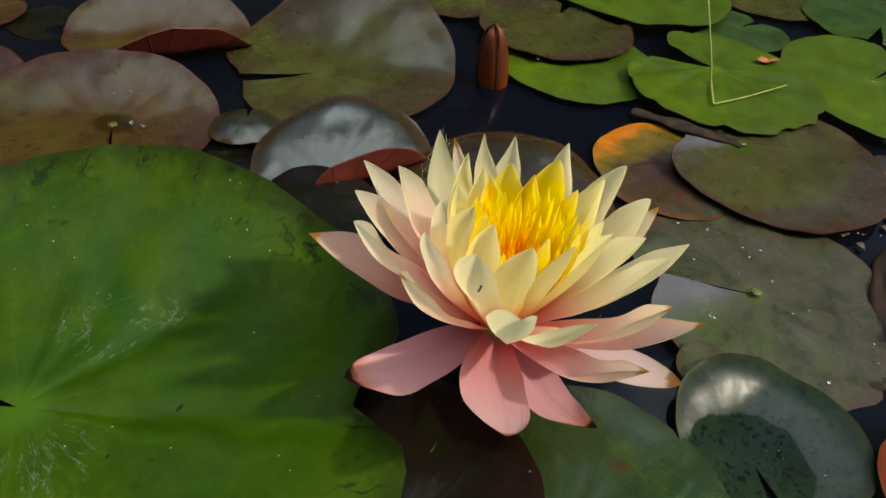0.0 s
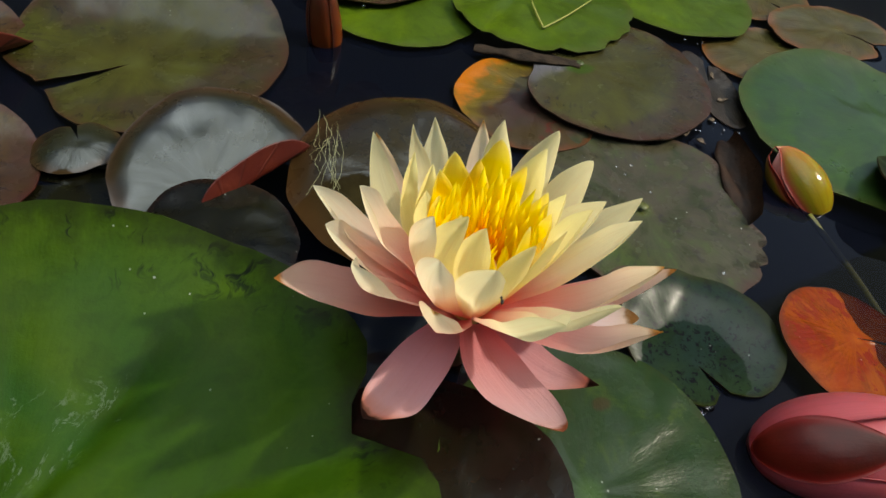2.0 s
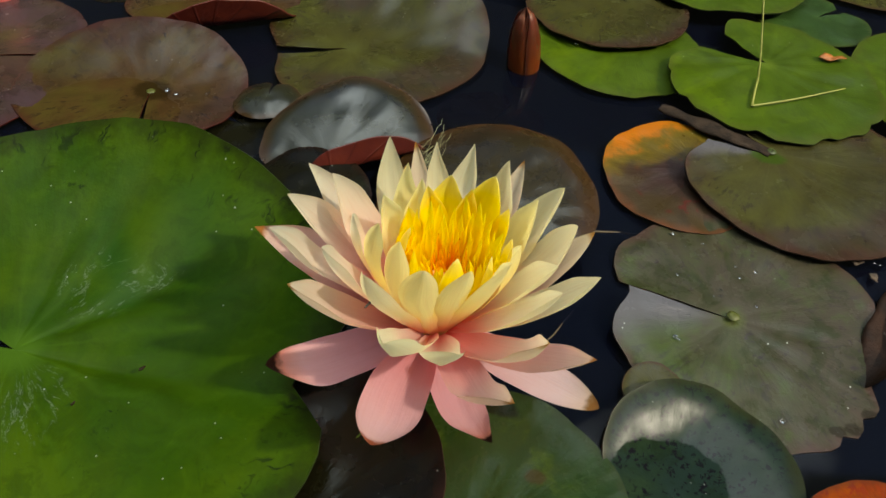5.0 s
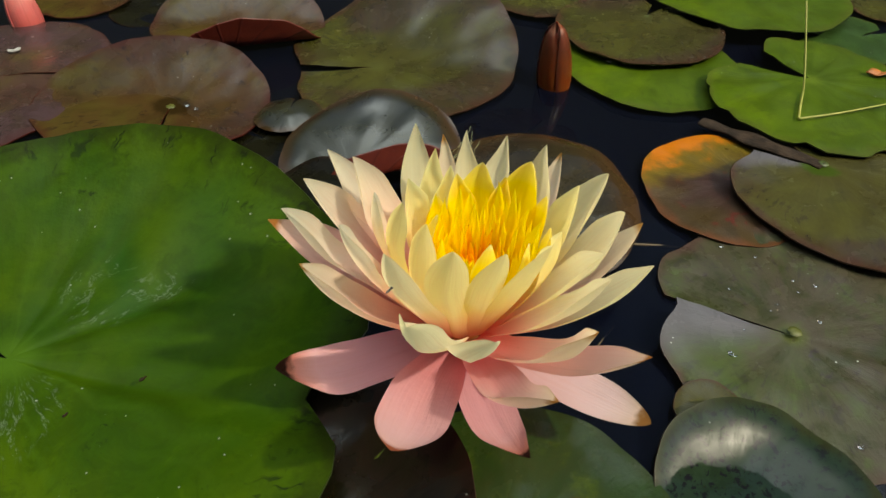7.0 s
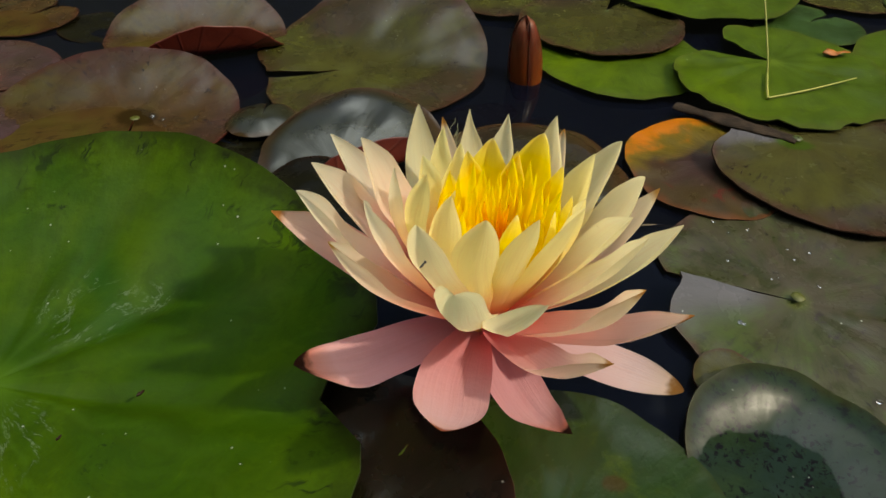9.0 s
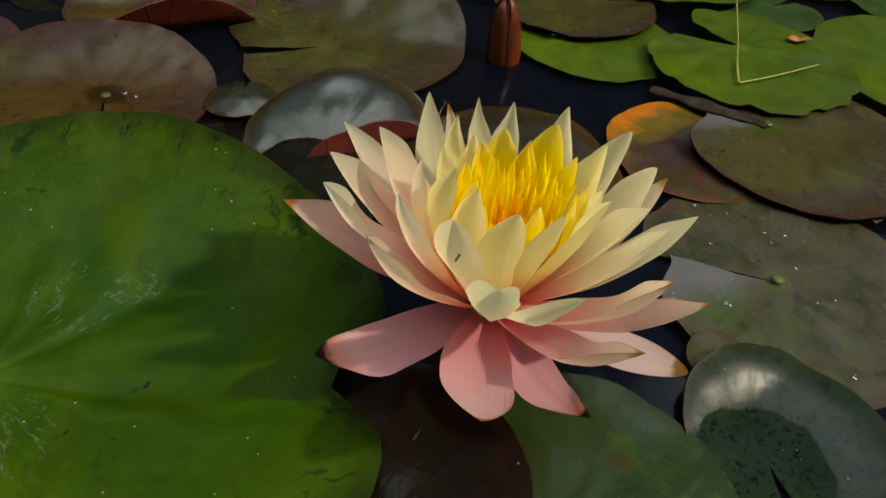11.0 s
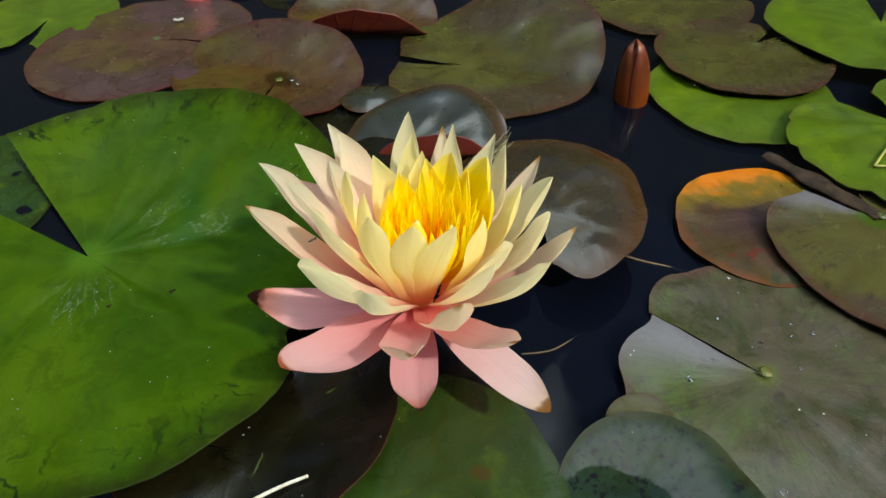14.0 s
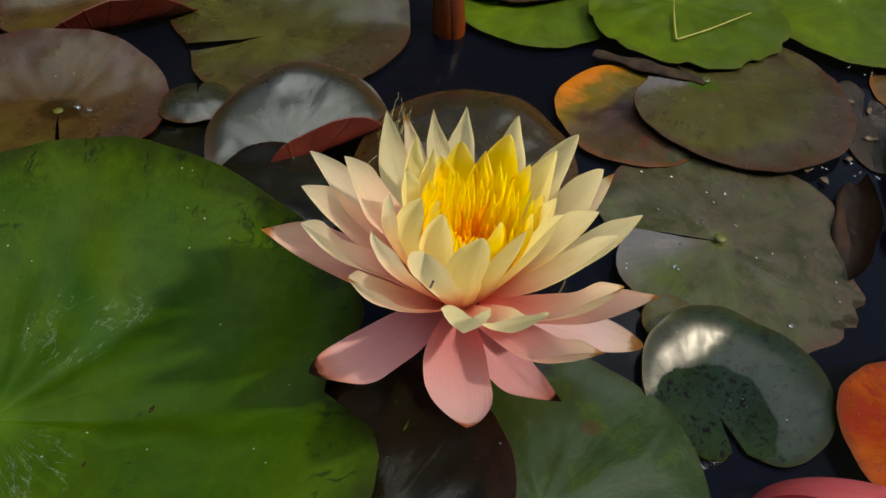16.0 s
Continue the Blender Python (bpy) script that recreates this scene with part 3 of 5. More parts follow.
# ---- lily pads ----
def lily_pad(label, centre, radii, turn, node, notch, gap, top, under, z=0.002, lift=(), bends=(), wave=0.02, dome=0.0, tilt=(0, 0), wobble=0.0018, seed=0, corner=0.10, dents=(), mark=None, pleat=0.0, droop=0.0, basin=None, creases=(), flap=None, notch_round=0.30):
    """A floating leaf. centre, radii, turn: its outline; node: where the stalk joins; notch, gap: the slit's direction and half width, degrees.
    lift: (direction, from, height, power) raises the rim on one side; bends: (direction, from, radius, most) rolls it up."""
    rnd = random.Random(seed + 17)
    a, b = radii
    cx, cy = centre
    nx, ny = node
    ct, st = math.cos(radians(turn)), math.sin(radians(turn))
    seg, rings = 84, [0.0, 0.05, 0.14, 0.25, 0.36, 0.47, 0.57, 0.66, 0.74, 0.81, 0.87, 0.92, 0.96, 0.985, 1.0]
    ph = [rnd.uniform(0, 6.28) for _ in range(5)]
    mean = 0.5 * (a + b)
    off = Vector((rnd.uniform(0, 50), rnd.uniform(0, 50), 0))
    flat, polar = [], []
    for k in range(seg + 1):
        f = k / seg
        th = radians(notch + gap) + f * radians(360 - 2 * gap)
        dx, dy = math.cos(th), math.sin(th)
        ox, oy = nx - cx, ny - cy
        u0, v0 = (ox * ct + oy * st) / a, (-ox * st + oy * ct) / b
        u1, v1 = (dx * ct + dy * st) / a, (-dx * st + dy * ct) / b
        qa, qb, qc = u1 * u1 + v1 * v1, u0 * u1 + v0 * v1, u0 * u0 + v0 * v0 - 1
        r = (-qb + math.sqrt(max(1e-12, qb * qb - qa * qc))) / qa
        r *= 1 + wave * (0.5 * math.sin(3 * th + ph[0]) + 0.35 * math.sin(7 * th + ph[1]) + 0.22 * math.sin(13 * th + ph[2]) + 0.12 * math.sin(23 * th + ph[3]))
        end = min(f, 1 - f) * (360 - 2 * gap) / 360
        r *= 1 - notch_round * math.exp(-((end / (0.35 * corner)) ** 2)) * (1 if gap > 0 else 0)
        for ang, depth, wide in dents:
            dd = (math.degrees(th) - ang + 180) % 360 - 180
            r *= 1 - depth * math.exp(-((dd / wide) ** 2))
        for q in rings:
            flat.append((nx + q * r * dx, ny + q * r * dy))
            polar.append((f, q))
    pts = []
    for (x, y), (f, q) in zip(flat, polar):
        rx, ry = x - cx, y - cy
        h = z + tilt[0] * rx + tilt[1] * ry + dome * (1 - (rx * rx + ry * ry) / (mean * mean))
        for ang, frm, height, power in lift:
            d = (rx * math.cos(radians(ang)) + ry * math.sin(radians(ang))) / mean
            if d > frm:
                h += height * ((d - frm) / (1 - frm)) ** power
        h += wobble * (noise.noise(Vector((x * 38, y * 38, 0)) + off) + 0.4 * noise.noise(Vector((x * 110, y * 110, 3)) + off)) * min(1.0, q * 3)
        h += pleat * math.sin(6.28318 * 11 * f + ph[4] + 0.9 * math.sin(9 * f + ph[1])) * q * (1.3 - q) * smooth01(2.5 * q) * (0.65 + 0.35 * math.sin(17 * f + ph[2]))
        h -= droop * smooth01((q - 0.70) / 0.30) ** 2 * smooth01(0.5 + ry / mean)
        for ang, depth, wide in creases:
            dd = (math.degrees(math.atan2(y - ny, x - nx)) - ang + 180) % 360 - 180
            h -= depth * math.exp(-((dd / wide) ** 2)) * smooth01(q * 3)
        if flap is not None:
            side, high, wide = flap
            h += high * math.exp(-((abs(side - f) / wide) ** 2)) * q**1.5
        if basin is not None:
            bx, by, br, wide, high = basin
            h += high * smooth01((math.hypot(x - bx, y - by) - br) / wide)
        px, py = x, y
        for ang, frm, rad, most in bends:
            ex, ey = math.cos(radians(ang)), math.sin(radians(ang))
            d = (px - cx) * ex + (py - cy) * ey - frm * mean
            if d > 0:
                al = min(d / rad, radians(most))
                run = d - al * rad
                s = rad * math.sin(al) + run * math.cos(al)
                h += rad * (1 - math.cos(al)) + run * math.sin(al)
                px += (s - d) * ex
                py += (s - d) * ey
        pts.append(Vector((px - cx, py - cy, h)))
    m = len(rings)
    faces = []
    for k in range(seg):
        for i in range(m - 1):
            p0 = k * m + i
            faces.append((p0, p0 + 1, p0 + m + 1, p0 + m))
    nor = [Vector() for _ in pts]
    for f in faces:
        w = (pts[f[2]] - pts[f[0]]).cross(pts[f[3]] - pts[f[1]])
        for i in f:
            nor[i] += w
    n = len(pts)
    verts = [tuple(p) for p in pts] + [tuple(p - 0.0008 * (w.normalized() if w.length > 0 else Vector((0, 0, 1)))) for p, w in zip(pts, nor)]
    low = [tuple(i + n for i in reversed(f)) for f in faces]
    rim = []
    for k in range(seg):
        p0, p1 = k * m + m - 1, (k + 1) * m + m - 1
        rim.append((p0, p0 + n, p1 + n, p1))
    for i in range(m - 1):
        rim.append((i, i + n, i + 1 + n, i + 1))
        p = seg * m + i
        rim.append((p, p + 1, p + 1 + n, p + n))
    ob = new("lily_pad")
    ob.location = (cx, cy, 0)
    for piece, some, mat in (("upper_side", faces, top), ("underside", low + rim, under)):
        skin = mesh_ob(piece, verts, some, [mat], ob)
        me = skin.data
        lay = me.uv_layers.new(name="polar")
        vi = np.empty(len(me.loops), dtype=np.int32)
        me.loops.foreach_get("vertex_index", vi)
        lay.data.foreach_set("uv", np.array(polar * 2, dtype=np.float32)[vi].ravel())
    if mark is not None:
        top_z = pts[len(rings) // 3].z
        seg2 = 14
        rows = ((0.0028, -0.0007), (0.0023, -0.0001), (0.0014, 0.0001), (0.0003, 0.0002))
        mv = [(nx - cx + r * math.cos(6.2832 * k / seg2) * (1 + 0.2 * math.sin(3 * k)), ny - cy + r * math.sin(6.2832 * k / seg2), top_z + h) for r, h in rows for k in range(seg2)]
        mf = [(i * seg2 + k, i * seg2 + (k + 1) % seg2, (i + 1) * seg2 + (k + 1) % seg2, (i + 1) * seg2 + k) for i in range(3) for k in range(seg2)]
        mesh_ob("stalk_mark", mv, mf, [mark], ob)["label"] = "yellow-green stalk mark"
    return tagged(ob, label, "lily pad", "floating lily pads")


M_MARK_G = plain("stalk_mark_green", (0.042, 0.064, 0.006), (0.034, 0.052, 0.006), 0.45, 200)
M_MARK = plain("stalk_mark_yellow", (0.075, 0.080, 0.008), (0.055, 0.064, 0.008), 0.45, 200)
lily_pad("large fresh green lily pad with a raised, dark-mottled rim", (-0.160, -0.035), (0.130, 0.122), 0, (-0.172, -0.032), 173, 10, M_G, U_GREEN, 0.005, lift=[(84, 0.22, 0.0365, 2.4), (8, 0.30, 0.013, 1.5)], dents=[(6, 0.16, 7)], wave=0.012, wobble=0.0024, seed=1, pleat=0.0018, creases=[(3, 0.0040, 4.5), (48, 0.0018, 6), (100, 0.0016, 6)], flap=(1.0, 0.018, 0.16), notch_round=0.06)
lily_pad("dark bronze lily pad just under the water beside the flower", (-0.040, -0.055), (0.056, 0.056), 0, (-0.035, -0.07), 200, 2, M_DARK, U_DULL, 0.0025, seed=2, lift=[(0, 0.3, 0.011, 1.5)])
lily_pad("green lily pad with a glossy wet film", (0.030, -0.054), (0.057, 0.058), 0, (0.025, -0.062), -100, 2, M_G2, U_GREEN, 0.0022, seed=3, pleat=0.0010)
lily_pad("speckled dark green lily pad, cupped and half flooded", (0.109, -0.011), (0.038, 0.036), 0, (0.099, -0.024), -78, 9, M_SPECK, U_DULL, 0.0016, basin=(0.097, -0.026, 0.021, 0.026, 0.0030), lift=[(125, 0.42, 0.0075, 1.0)], droop=0.0015, seed=4, wobble=0.0008)
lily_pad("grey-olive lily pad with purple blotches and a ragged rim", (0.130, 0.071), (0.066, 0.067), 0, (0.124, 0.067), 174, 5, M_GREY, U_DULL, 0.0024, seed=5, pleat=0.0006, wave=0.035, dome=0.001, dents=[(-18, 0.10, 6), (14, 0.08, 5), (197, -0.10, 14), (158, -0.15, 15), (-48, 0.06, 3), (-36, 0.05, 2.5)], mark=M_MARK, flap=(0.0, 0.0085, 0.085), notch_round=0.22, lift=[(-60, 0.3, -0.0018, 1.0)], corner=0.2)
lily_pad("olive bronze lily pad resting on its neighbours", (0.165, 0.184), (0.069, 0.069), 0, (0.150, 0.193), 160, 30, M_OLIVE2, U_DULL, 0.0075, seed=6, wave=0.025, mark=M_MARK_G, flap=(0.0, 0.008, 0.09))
lily_pad("small olive lily pad turning orange at its rim", (0.100, 0.165), (0.042, 0.047), 0, (0.112, 0.172), 20, 8, M_FLAME, U_DULL, 0.0038, seed=7, mark=M_MARK_G)
lily_pad("bright green lily pad with a wavy rim", (0.156, 0.272), (0.067, 0.071), 0, (0.154, 0.286), 150, 20, M_BRIGHT, U_GREEN, 0.011, seed=8, pleat=0.0012, wave=0.045, dents=[(205, 0.05, 4), (228, 0.04, 3), (262, 0.06, 4), (290, 0.05, 3), (318, 0.05, 4)], mark=M_MARK_G)
lily_pad("bright green lily pad partly under others", (0.058, 0.289), (0.058, 0.059), 0, (0.065, 0.30), 80, 8, M_BRIGHT, U_GREEN, 0.004, seed=9, mark=M_MARK_G, wave=0.03)
lily_pad("bright green lily pad floating flat", (0.275, 0.292), (0.066, 0.080), 0, (0.275, 0.30), 40, 4, M_BRIGHT, U_GREEN, 0.008, seed=10, mark=M_MARK_G, wave=0.03)
lily_pad("olive lily pad with a brown-tinged rim", (0.046, 0.332), (0.059, 0.054), 0, (0.05, 0.352), 70, 12, M_OLIVE, U_DULL, 0.0095, seed=11, mark=M_MARK_G)
lily_pad("bright green lily pad with a pale rim", (0.120, 0.412), (0.076, 0.070), 0, (0.12, 0.42), 100, 10, M_BRIGHT, U_GREEN, 0.014, seed=12, mark=M_MARK_G)
lily_pad("small dull green lily pad", (0.195, 0.372), (0.042, 0.038), 0, (0.20, 0.375), 40, 8, M_LIGHT, U_GREEN, 0.005, seed=13)
lily_pad("olive lily pad beyond the red bud", (-0.030, 0.405), (0.066, 0.066), 0, (-0.03, 0.41), 60, 10, M_OLIVE, U_DULL, 0.004, seed=14, mark=M_MARK_G)
lily_pad("broad olive lily pad with a curled back rim", (-0.104, 0.252), (0.077, 0.084), 0, (-0.115, 0.231), 199, 5, M_OLIVE, U_DULL, 0.004, droop=0.003, seed=15, pleat=0.0009, mark=M_MARK_G, notch_round=0.2, corner=0.18, bends=[(70, 0.05, 0.050, 24)])
lily_pad("bronze lily pad with a pool of water by its stalk", (-0.226, 0.152), (0.070, 0.056), 8, (-0.213, 0.150), -72, 3, M_POOL, U_RED, 0.004, seed=16, pleat=0.0003, mark=M_MARK, bends=[(100, -0.05, 0.045, 18)])
lily_pad("purple bronze lily pad lying flat", (-0.338, 0.141), (0.074, 0.086), 0, (-0.335, 0.15), 20, 2, M_PURPLE, U_RED, 0.004, seed=17, mark=M_MARK_G, wobble=0.002)
lily_pad("yellow-green lily pad floating flat", (-0.445, 0.125), (0.062, 0.062), 0, (-0.44, 0.13), -60, 8, M_BRIGHT, U_GREEN, 0.003, seed=18, mark=M_MARK_G)
lily_pad("dark green lily pad under the large one", (-0.290, -0.050), (0.070, 0.070), 0, (-0.29, -0.05), 150, 8, M_G2, U_GREEN, 0.001, seed=19)
lily_pad("curled bronze lily pad showing its red underside", (-0.225, 0.257), (0.061, 0.056), 0, (-0.223, 0.236), -150, 5, M_BROWN, U_RED, 0.003, bends=[(-58, 0.40, 0.014, 72), (110, 0.0, 0.040, 24)], seed=20, mark=M_MARK)
lily_pad("glossy dark lily pad folded to show its red underside", (-0.081, 0.127), (0.048, 0.047), 0, (-0.086, 0.112), -150, 6, M_SHINY, U_RED, 0.014, tilt=(0.02, 0.33), dome=0.003, droop=0.006, pleat=0.0008, bends=[(-62, 0.28, 0.009, 98)], seed=21, dents=[(-112, 0.40, 26)])
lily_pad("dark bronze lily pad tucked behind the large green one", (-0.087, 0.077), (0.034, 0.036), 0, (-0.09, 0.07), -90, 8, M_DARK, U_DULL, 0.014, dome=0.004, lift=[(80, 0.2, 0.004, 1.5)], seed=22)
lily_pad("dark glossy lily pad behind the flower", (0.002, 0.099), (0.055, 0.054), 0, (0.010, 0.090), -60, 8, M_SHINY2, U_DULL, 0.020, tilt=(0.06, 0.15), dome=0.006, droop=0.004, seed=23, pleat=0.0004)
lily_pad("small dark purple lily pad", (-0.142, 0.160), (0.021, 0.019), 0, (-0.14, 0.158), 100, 6, M_SHINY, U_DULL, 0.005, dome=0.006, seed=24)
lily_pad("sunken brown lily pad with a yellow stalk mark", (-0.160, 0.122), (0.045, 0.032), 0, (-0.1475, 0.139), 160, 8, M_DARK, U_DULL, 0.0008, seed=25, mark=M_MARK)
lily_pad("sunken brown lily pad under water", (-0.012, 0.190), (0.033, 0.030), 0, (-0.01, 0.19), 60, 8, M_BROWN, U_DULL, -0.002, seed=26)
lily_pad("blue-green lily pad with a folded rim", (0.309, 0.099), (0.081, 0.081), 0, (0.325, 0.095), -100, 8, M_LIGHT, U_GREEN, 0.009, lift=[(70, 0.6, 0.007, 1.3)], seed=27, mark=M_MARK_G)
lily_pad("small olive lily pad with a yellow patch", (0.305, 0.195), (0.047, 0.042), 0, (0.31, 0.2), -40, 3, M_RUSTY, U_DULL, 0.002, seed=28)
lily_pad("small bronze lily pad with an orange slit", (0.383, 0.213), (0.053, 0.040), 0, (0.39, 0.215), -60, 3, M_RUSTY, U_DULL, 0.007, seed=29)
lily_pad("olive and orange lily pad", (0.355, 0.272), (0.050, 0.034), 0, (0.36, 0.275), -70, 3, M_RUSTY, U_DULL, 0.004, seed=30)
lily_pad("dying orange lily pad with red flecks, half sunken", (0.181, -0.035), (0.040, 0.036), 0, (0.185, -0.03), -20, 3, M_ORANGE, U_DULL, 0.0016, tilt=(-0.15, 0.03), seed=31, wobble=0.0012)
lily_pad("bronze lily pad in the far corner", (-0.365, 0.270), (0.040, 0.036), 0, (-0.36, 0.27), 60, 8, M_BROWN, U_DULL, 0.003, seed=32)
lily_pad("small sunken dark lily pad", (-0.305, 0.268), (0.026, 0.026), 0, (-0.30, 0.27), 60, 8, M_DARK, U_DULL, 0.0005, seed=33)
lily_pad("bright green lily pad behind the olive ones", (-0.115, 0.395), (0.075, 0.06), 0, (-0.11, 0.40), 60, 8, M_BRIGHT, U_GREEN, 0.001, seed=34)
lily_pad("pale green lily pad in the distance", (0.330, 0.415), (0.062, 0.062), 0, (0.33, 0.41), -120, 8, M_LIGHT, U_GREEN, 0.006, seed=35)
lily_pad("olive lily pad in the distance", (0.250, 0.450), (0.052, 0.045), 0, (0.25, 0.45), 60, 8, M_OLIVE, U_DULL, 0.004, seed=36)
lily_pad("speckled olive lily pad standing half rolled", (0.300, 0.035), (0.040, 0.036), 0, (0.305, 0.03), 20, 8, M_SPECK, U_DULL, 0.010, lift=[(160, 0.2, 0.012, 1.4)], seed=37)
lily_pad("rotting brown leaf awash between the pads", (0.240, 0.166), (0.017, 0.046), -14, (0.240, 0.17), 60, 4, M_MUD, U_DULL, 0.0014, wobble=0.0013, wave=0.05, seed=41)
lily_pad("sunken maroon leaf between the pads", (0.204, 0.086), (0.014, 0.036), 14, (0.204, 0.09), 60, 3, M_MAROON, U_DULL, -0.0020, wave=0.05, seed=42)
lily_pad("small olive leaf tip between two pads", (0.0893, 0.0194), (0.013, 0.012), 30, (0.0913, 0.0194), -60, 4, M_OLIVE, U_DULL, 0.0048, tilt=(0.0, 0.10), seed=43)


# ---- the water lily in bloom ----
HEART = Vector((-0.003, 0.006, 0.0))


def petal_mesh(name, base, tip, width, bow, sway, cup, mat, fat=0.62, nose=0.78, point=0.14, rolled=0.45, hook=0.04, rows=23, cols=11, seed=0, soft=1.0):
    """One petal: a bowed midline from base to tip, cupped across, its margins rolled in towards a small blunt end."""
    rnd = random.Random(seed)
    base, tip = Vector(base), Vector(tip)
    chord = tip - base
    length = chord.length
    out = Vector((chord.x, chord.y, 0))
    out = out.normalized() if out.length > 1e-4 else Vector((0, -1, 0))
    side = out.cross(Vector((0, 0, 1))).normalized()
    down = side.cross(chord.normalized())
    if down.z > 0:
        down = -down
    off = (down * bow + side * sway) * length
    ctrl1 = base + chord * 0.32 + off * 1.15
    ctrl2 = base + chord * 0.70 + off + down * hook * length
    wave, lean, skew = rnd.uniform(0, 6.28), rnd.uniform(-0.16, 0.16), rnd.uniform(-0.10, 0.10)
    nod, grip = rnd.uniform(-0.04, 0.04) * soft, rnd.uniform(0.4, 1.3)
    pts, uvs = [], []
    for i in range(rows):
        s = i / (rows - 1)
        s = 1 - (1 - s) ** 1.45
        k = 1 - s
        p = k**3 * base + 3 * k * k * s * ctrl1 + 3 * k * s * s * ctrl2 + s**3 * tip
        d = (3 * k * k * (ctrl1 - base) + 6 * k * s * (ctrl2 - ctrl1) + 3 * s * s * (tip - ctrl2)).normalized()
        sd = (side - d * side.dot(d)).normalized()
        up = sd.cross(d).normalized()
        if up.dot(down) > 0:
            up = -up
        p = p + (side * nod + down * abs(nod) * 0.5) * length * (smooth01((s - 0.35) / 0.4) - smooth01((s - 0.6) / 0.4))
        rise = 0.46 + 0.54 * math.sin(min(1.0, s / (0.8 * fat)) * math.pi / 2)
        t = max(0.0, (s - fat) / (1 - fat))
        fall = (1 - t**1.9) ** nose * (1 - point * smooth01((t - 0.45) / 0.45))
        sd = (sd + up * lean * s).normalized()
        half = 0.49 * width * rise * max(fall, 0.03)
        near_tip = smooth01((s - 0.55) / 0.4)
        for j in range(cols):
            v = 2 * j / (cols - 1) - 1
            curl = cup * half * v * v * (0.75 + 0.25 * math.cos(math.pi * (s - 0.4)))
            curl += rolled * grip * half * near_tip * abs(v) ** 3
            ripple = soft * 0.05 * half * (math.sin(7 * s + wave + 1.3 * v) + 0.6 * math.sin(17 * s + 2 * wave + 2.4 * v)) * abs(v)
            crease = -0.05 * width * math.exp(-((v / 0.16) ** 2)) * math.sin(math.pi * s) * soft
            pts.append(p + sd * half * (v + skew * (1 - v * v) * s) * (1 - 0.14 * cup * v * v - 0.16 * rolled * grip * near_tip * abs(v) ** 3) + up * (curl + ripple + crease))
            uvs.append((s, 0.5 + 0.5 * v))
    faces = [(i * cols + j, i * cols + j + 1, (i + 1) * cols + j + 1, (i + 1) * cols + j) for i in range(rows - 1) for j in range(cols - 1)]
    ob = mesh_ob(name, [tuple(p) for p in pts], faces, [mat])
    me = ob.data
    lay = me.uv_layers.new(name="petal")
    vi = np.empty(len(me.loops), dtype=np.int32)
    me.loops.foreach_get("vertex_index", vi)
    lay.data.foreach_set("uv", np.array(uvs, dtype=np.float32)[vi].ravel())
    return ob


flower = new("water_lily_flower")
tagged(flower, "open peach-pink and cream water lily with a golden yellow centre", "flower")


def petal(tip, width, bow, sway, mat, low=0.040, ring=0.010, cup=0.35, name="petal", label="", **more):
    tip = Vector(tip)
    flat = Vector((tip.x - HEART.x, tip.y - HEART.y, 0)).normalized()
    petal.count += 1
    ob = petal_mesh(name, HEART + flat * ring + Vector((0, 0, low)), tip, width, bow, sway, cup, mat, seed=petal.count, **more)
    ob.parent = flower
    if label:
        ob["label"] = label
    return ob


petal.count = 0
# four sepals, spread low over the water
petal((-0.0539, -0.0335, 0.0432), 0.0215, 0.12, 0.01, P_PINK_DARK, 0.034, 0.008, 0.18, "sepal", "pink sepal with a dark curled tip", nose=0.64, fat=0.54, point=0.05, rolled=0.2, hook=0.08)
petal((-0.0053, -0.0631, 0.0649), 0.0225, 0.08, 0.04, P_PINK, 0.034, 0.008, 0.15, "sepal", "broad pink sepal", nose=0.56, fat=0.54, point=0.05, rolled=0.15, soft=0.5)
petal((0.0287, -0.0393, 0.0378), 0.0185, 0.15, 0.05, P_PINK_DARK, 0.034, 0.008, 0.20, "sepal", "pink sepal with a blackened tip", nose=0.80, fat=0.48, point=0.15, rolled=0.3, hook=0.10)
petal((0.0638, -0.0125, 0.0309), 0.0180, 0.08, -0.04, P_PALE_PINK, 0.035, 0.008, 0.20, "sepal", "pale pink sepal with a browned tip", nose=0.62, fat=0.58, point=0.05, rolled=0.2, soft=0.6)
# outer petals, pink below and blush above
petal((0.0327, -0.0468, 0.0780), 0.0165, 0.08, 0.04, P_ROSE, 0.036, 0.008, 0.40, nose=0.95)
petal((0.0549, -0.0230, 0.0740), 0.0170, 0.10, 0.01, P_PEACH, 0.036, 0.008, 0.30)
petal((0.0391, -0.0307, 0.0877), 0.0160, 0.11, 0.01, P_BLUSH, 0.037, 0.008, 0.45)
petal((-0.0384, -0.0352, 0.0945), 0.0165, 0.06, 0.00, P_BLUSH, 0.037, 0.009, 0.55)
petal((-0.0726, 0.0082, 0.0662), 0.0225, 0.13, 0.10, P_PEACH, 0.036, 0.008, 0.30, nose=0.90)
petal((-0.0257, 0.0621, 0.0756), 0.0110, 0.15, 0.04, P_BLUSH, 0.037, 0.009)
petal((0.0187, 0.0638, 0.0749), 0.0125, 0.12, 0.02, P_BLUSH, 0.037, 0.009)
petal((0.0493, 0.0293, 0.0770), 0.0155, 0.20, -0.04, P_BLUSH, 0.037, 0.009)
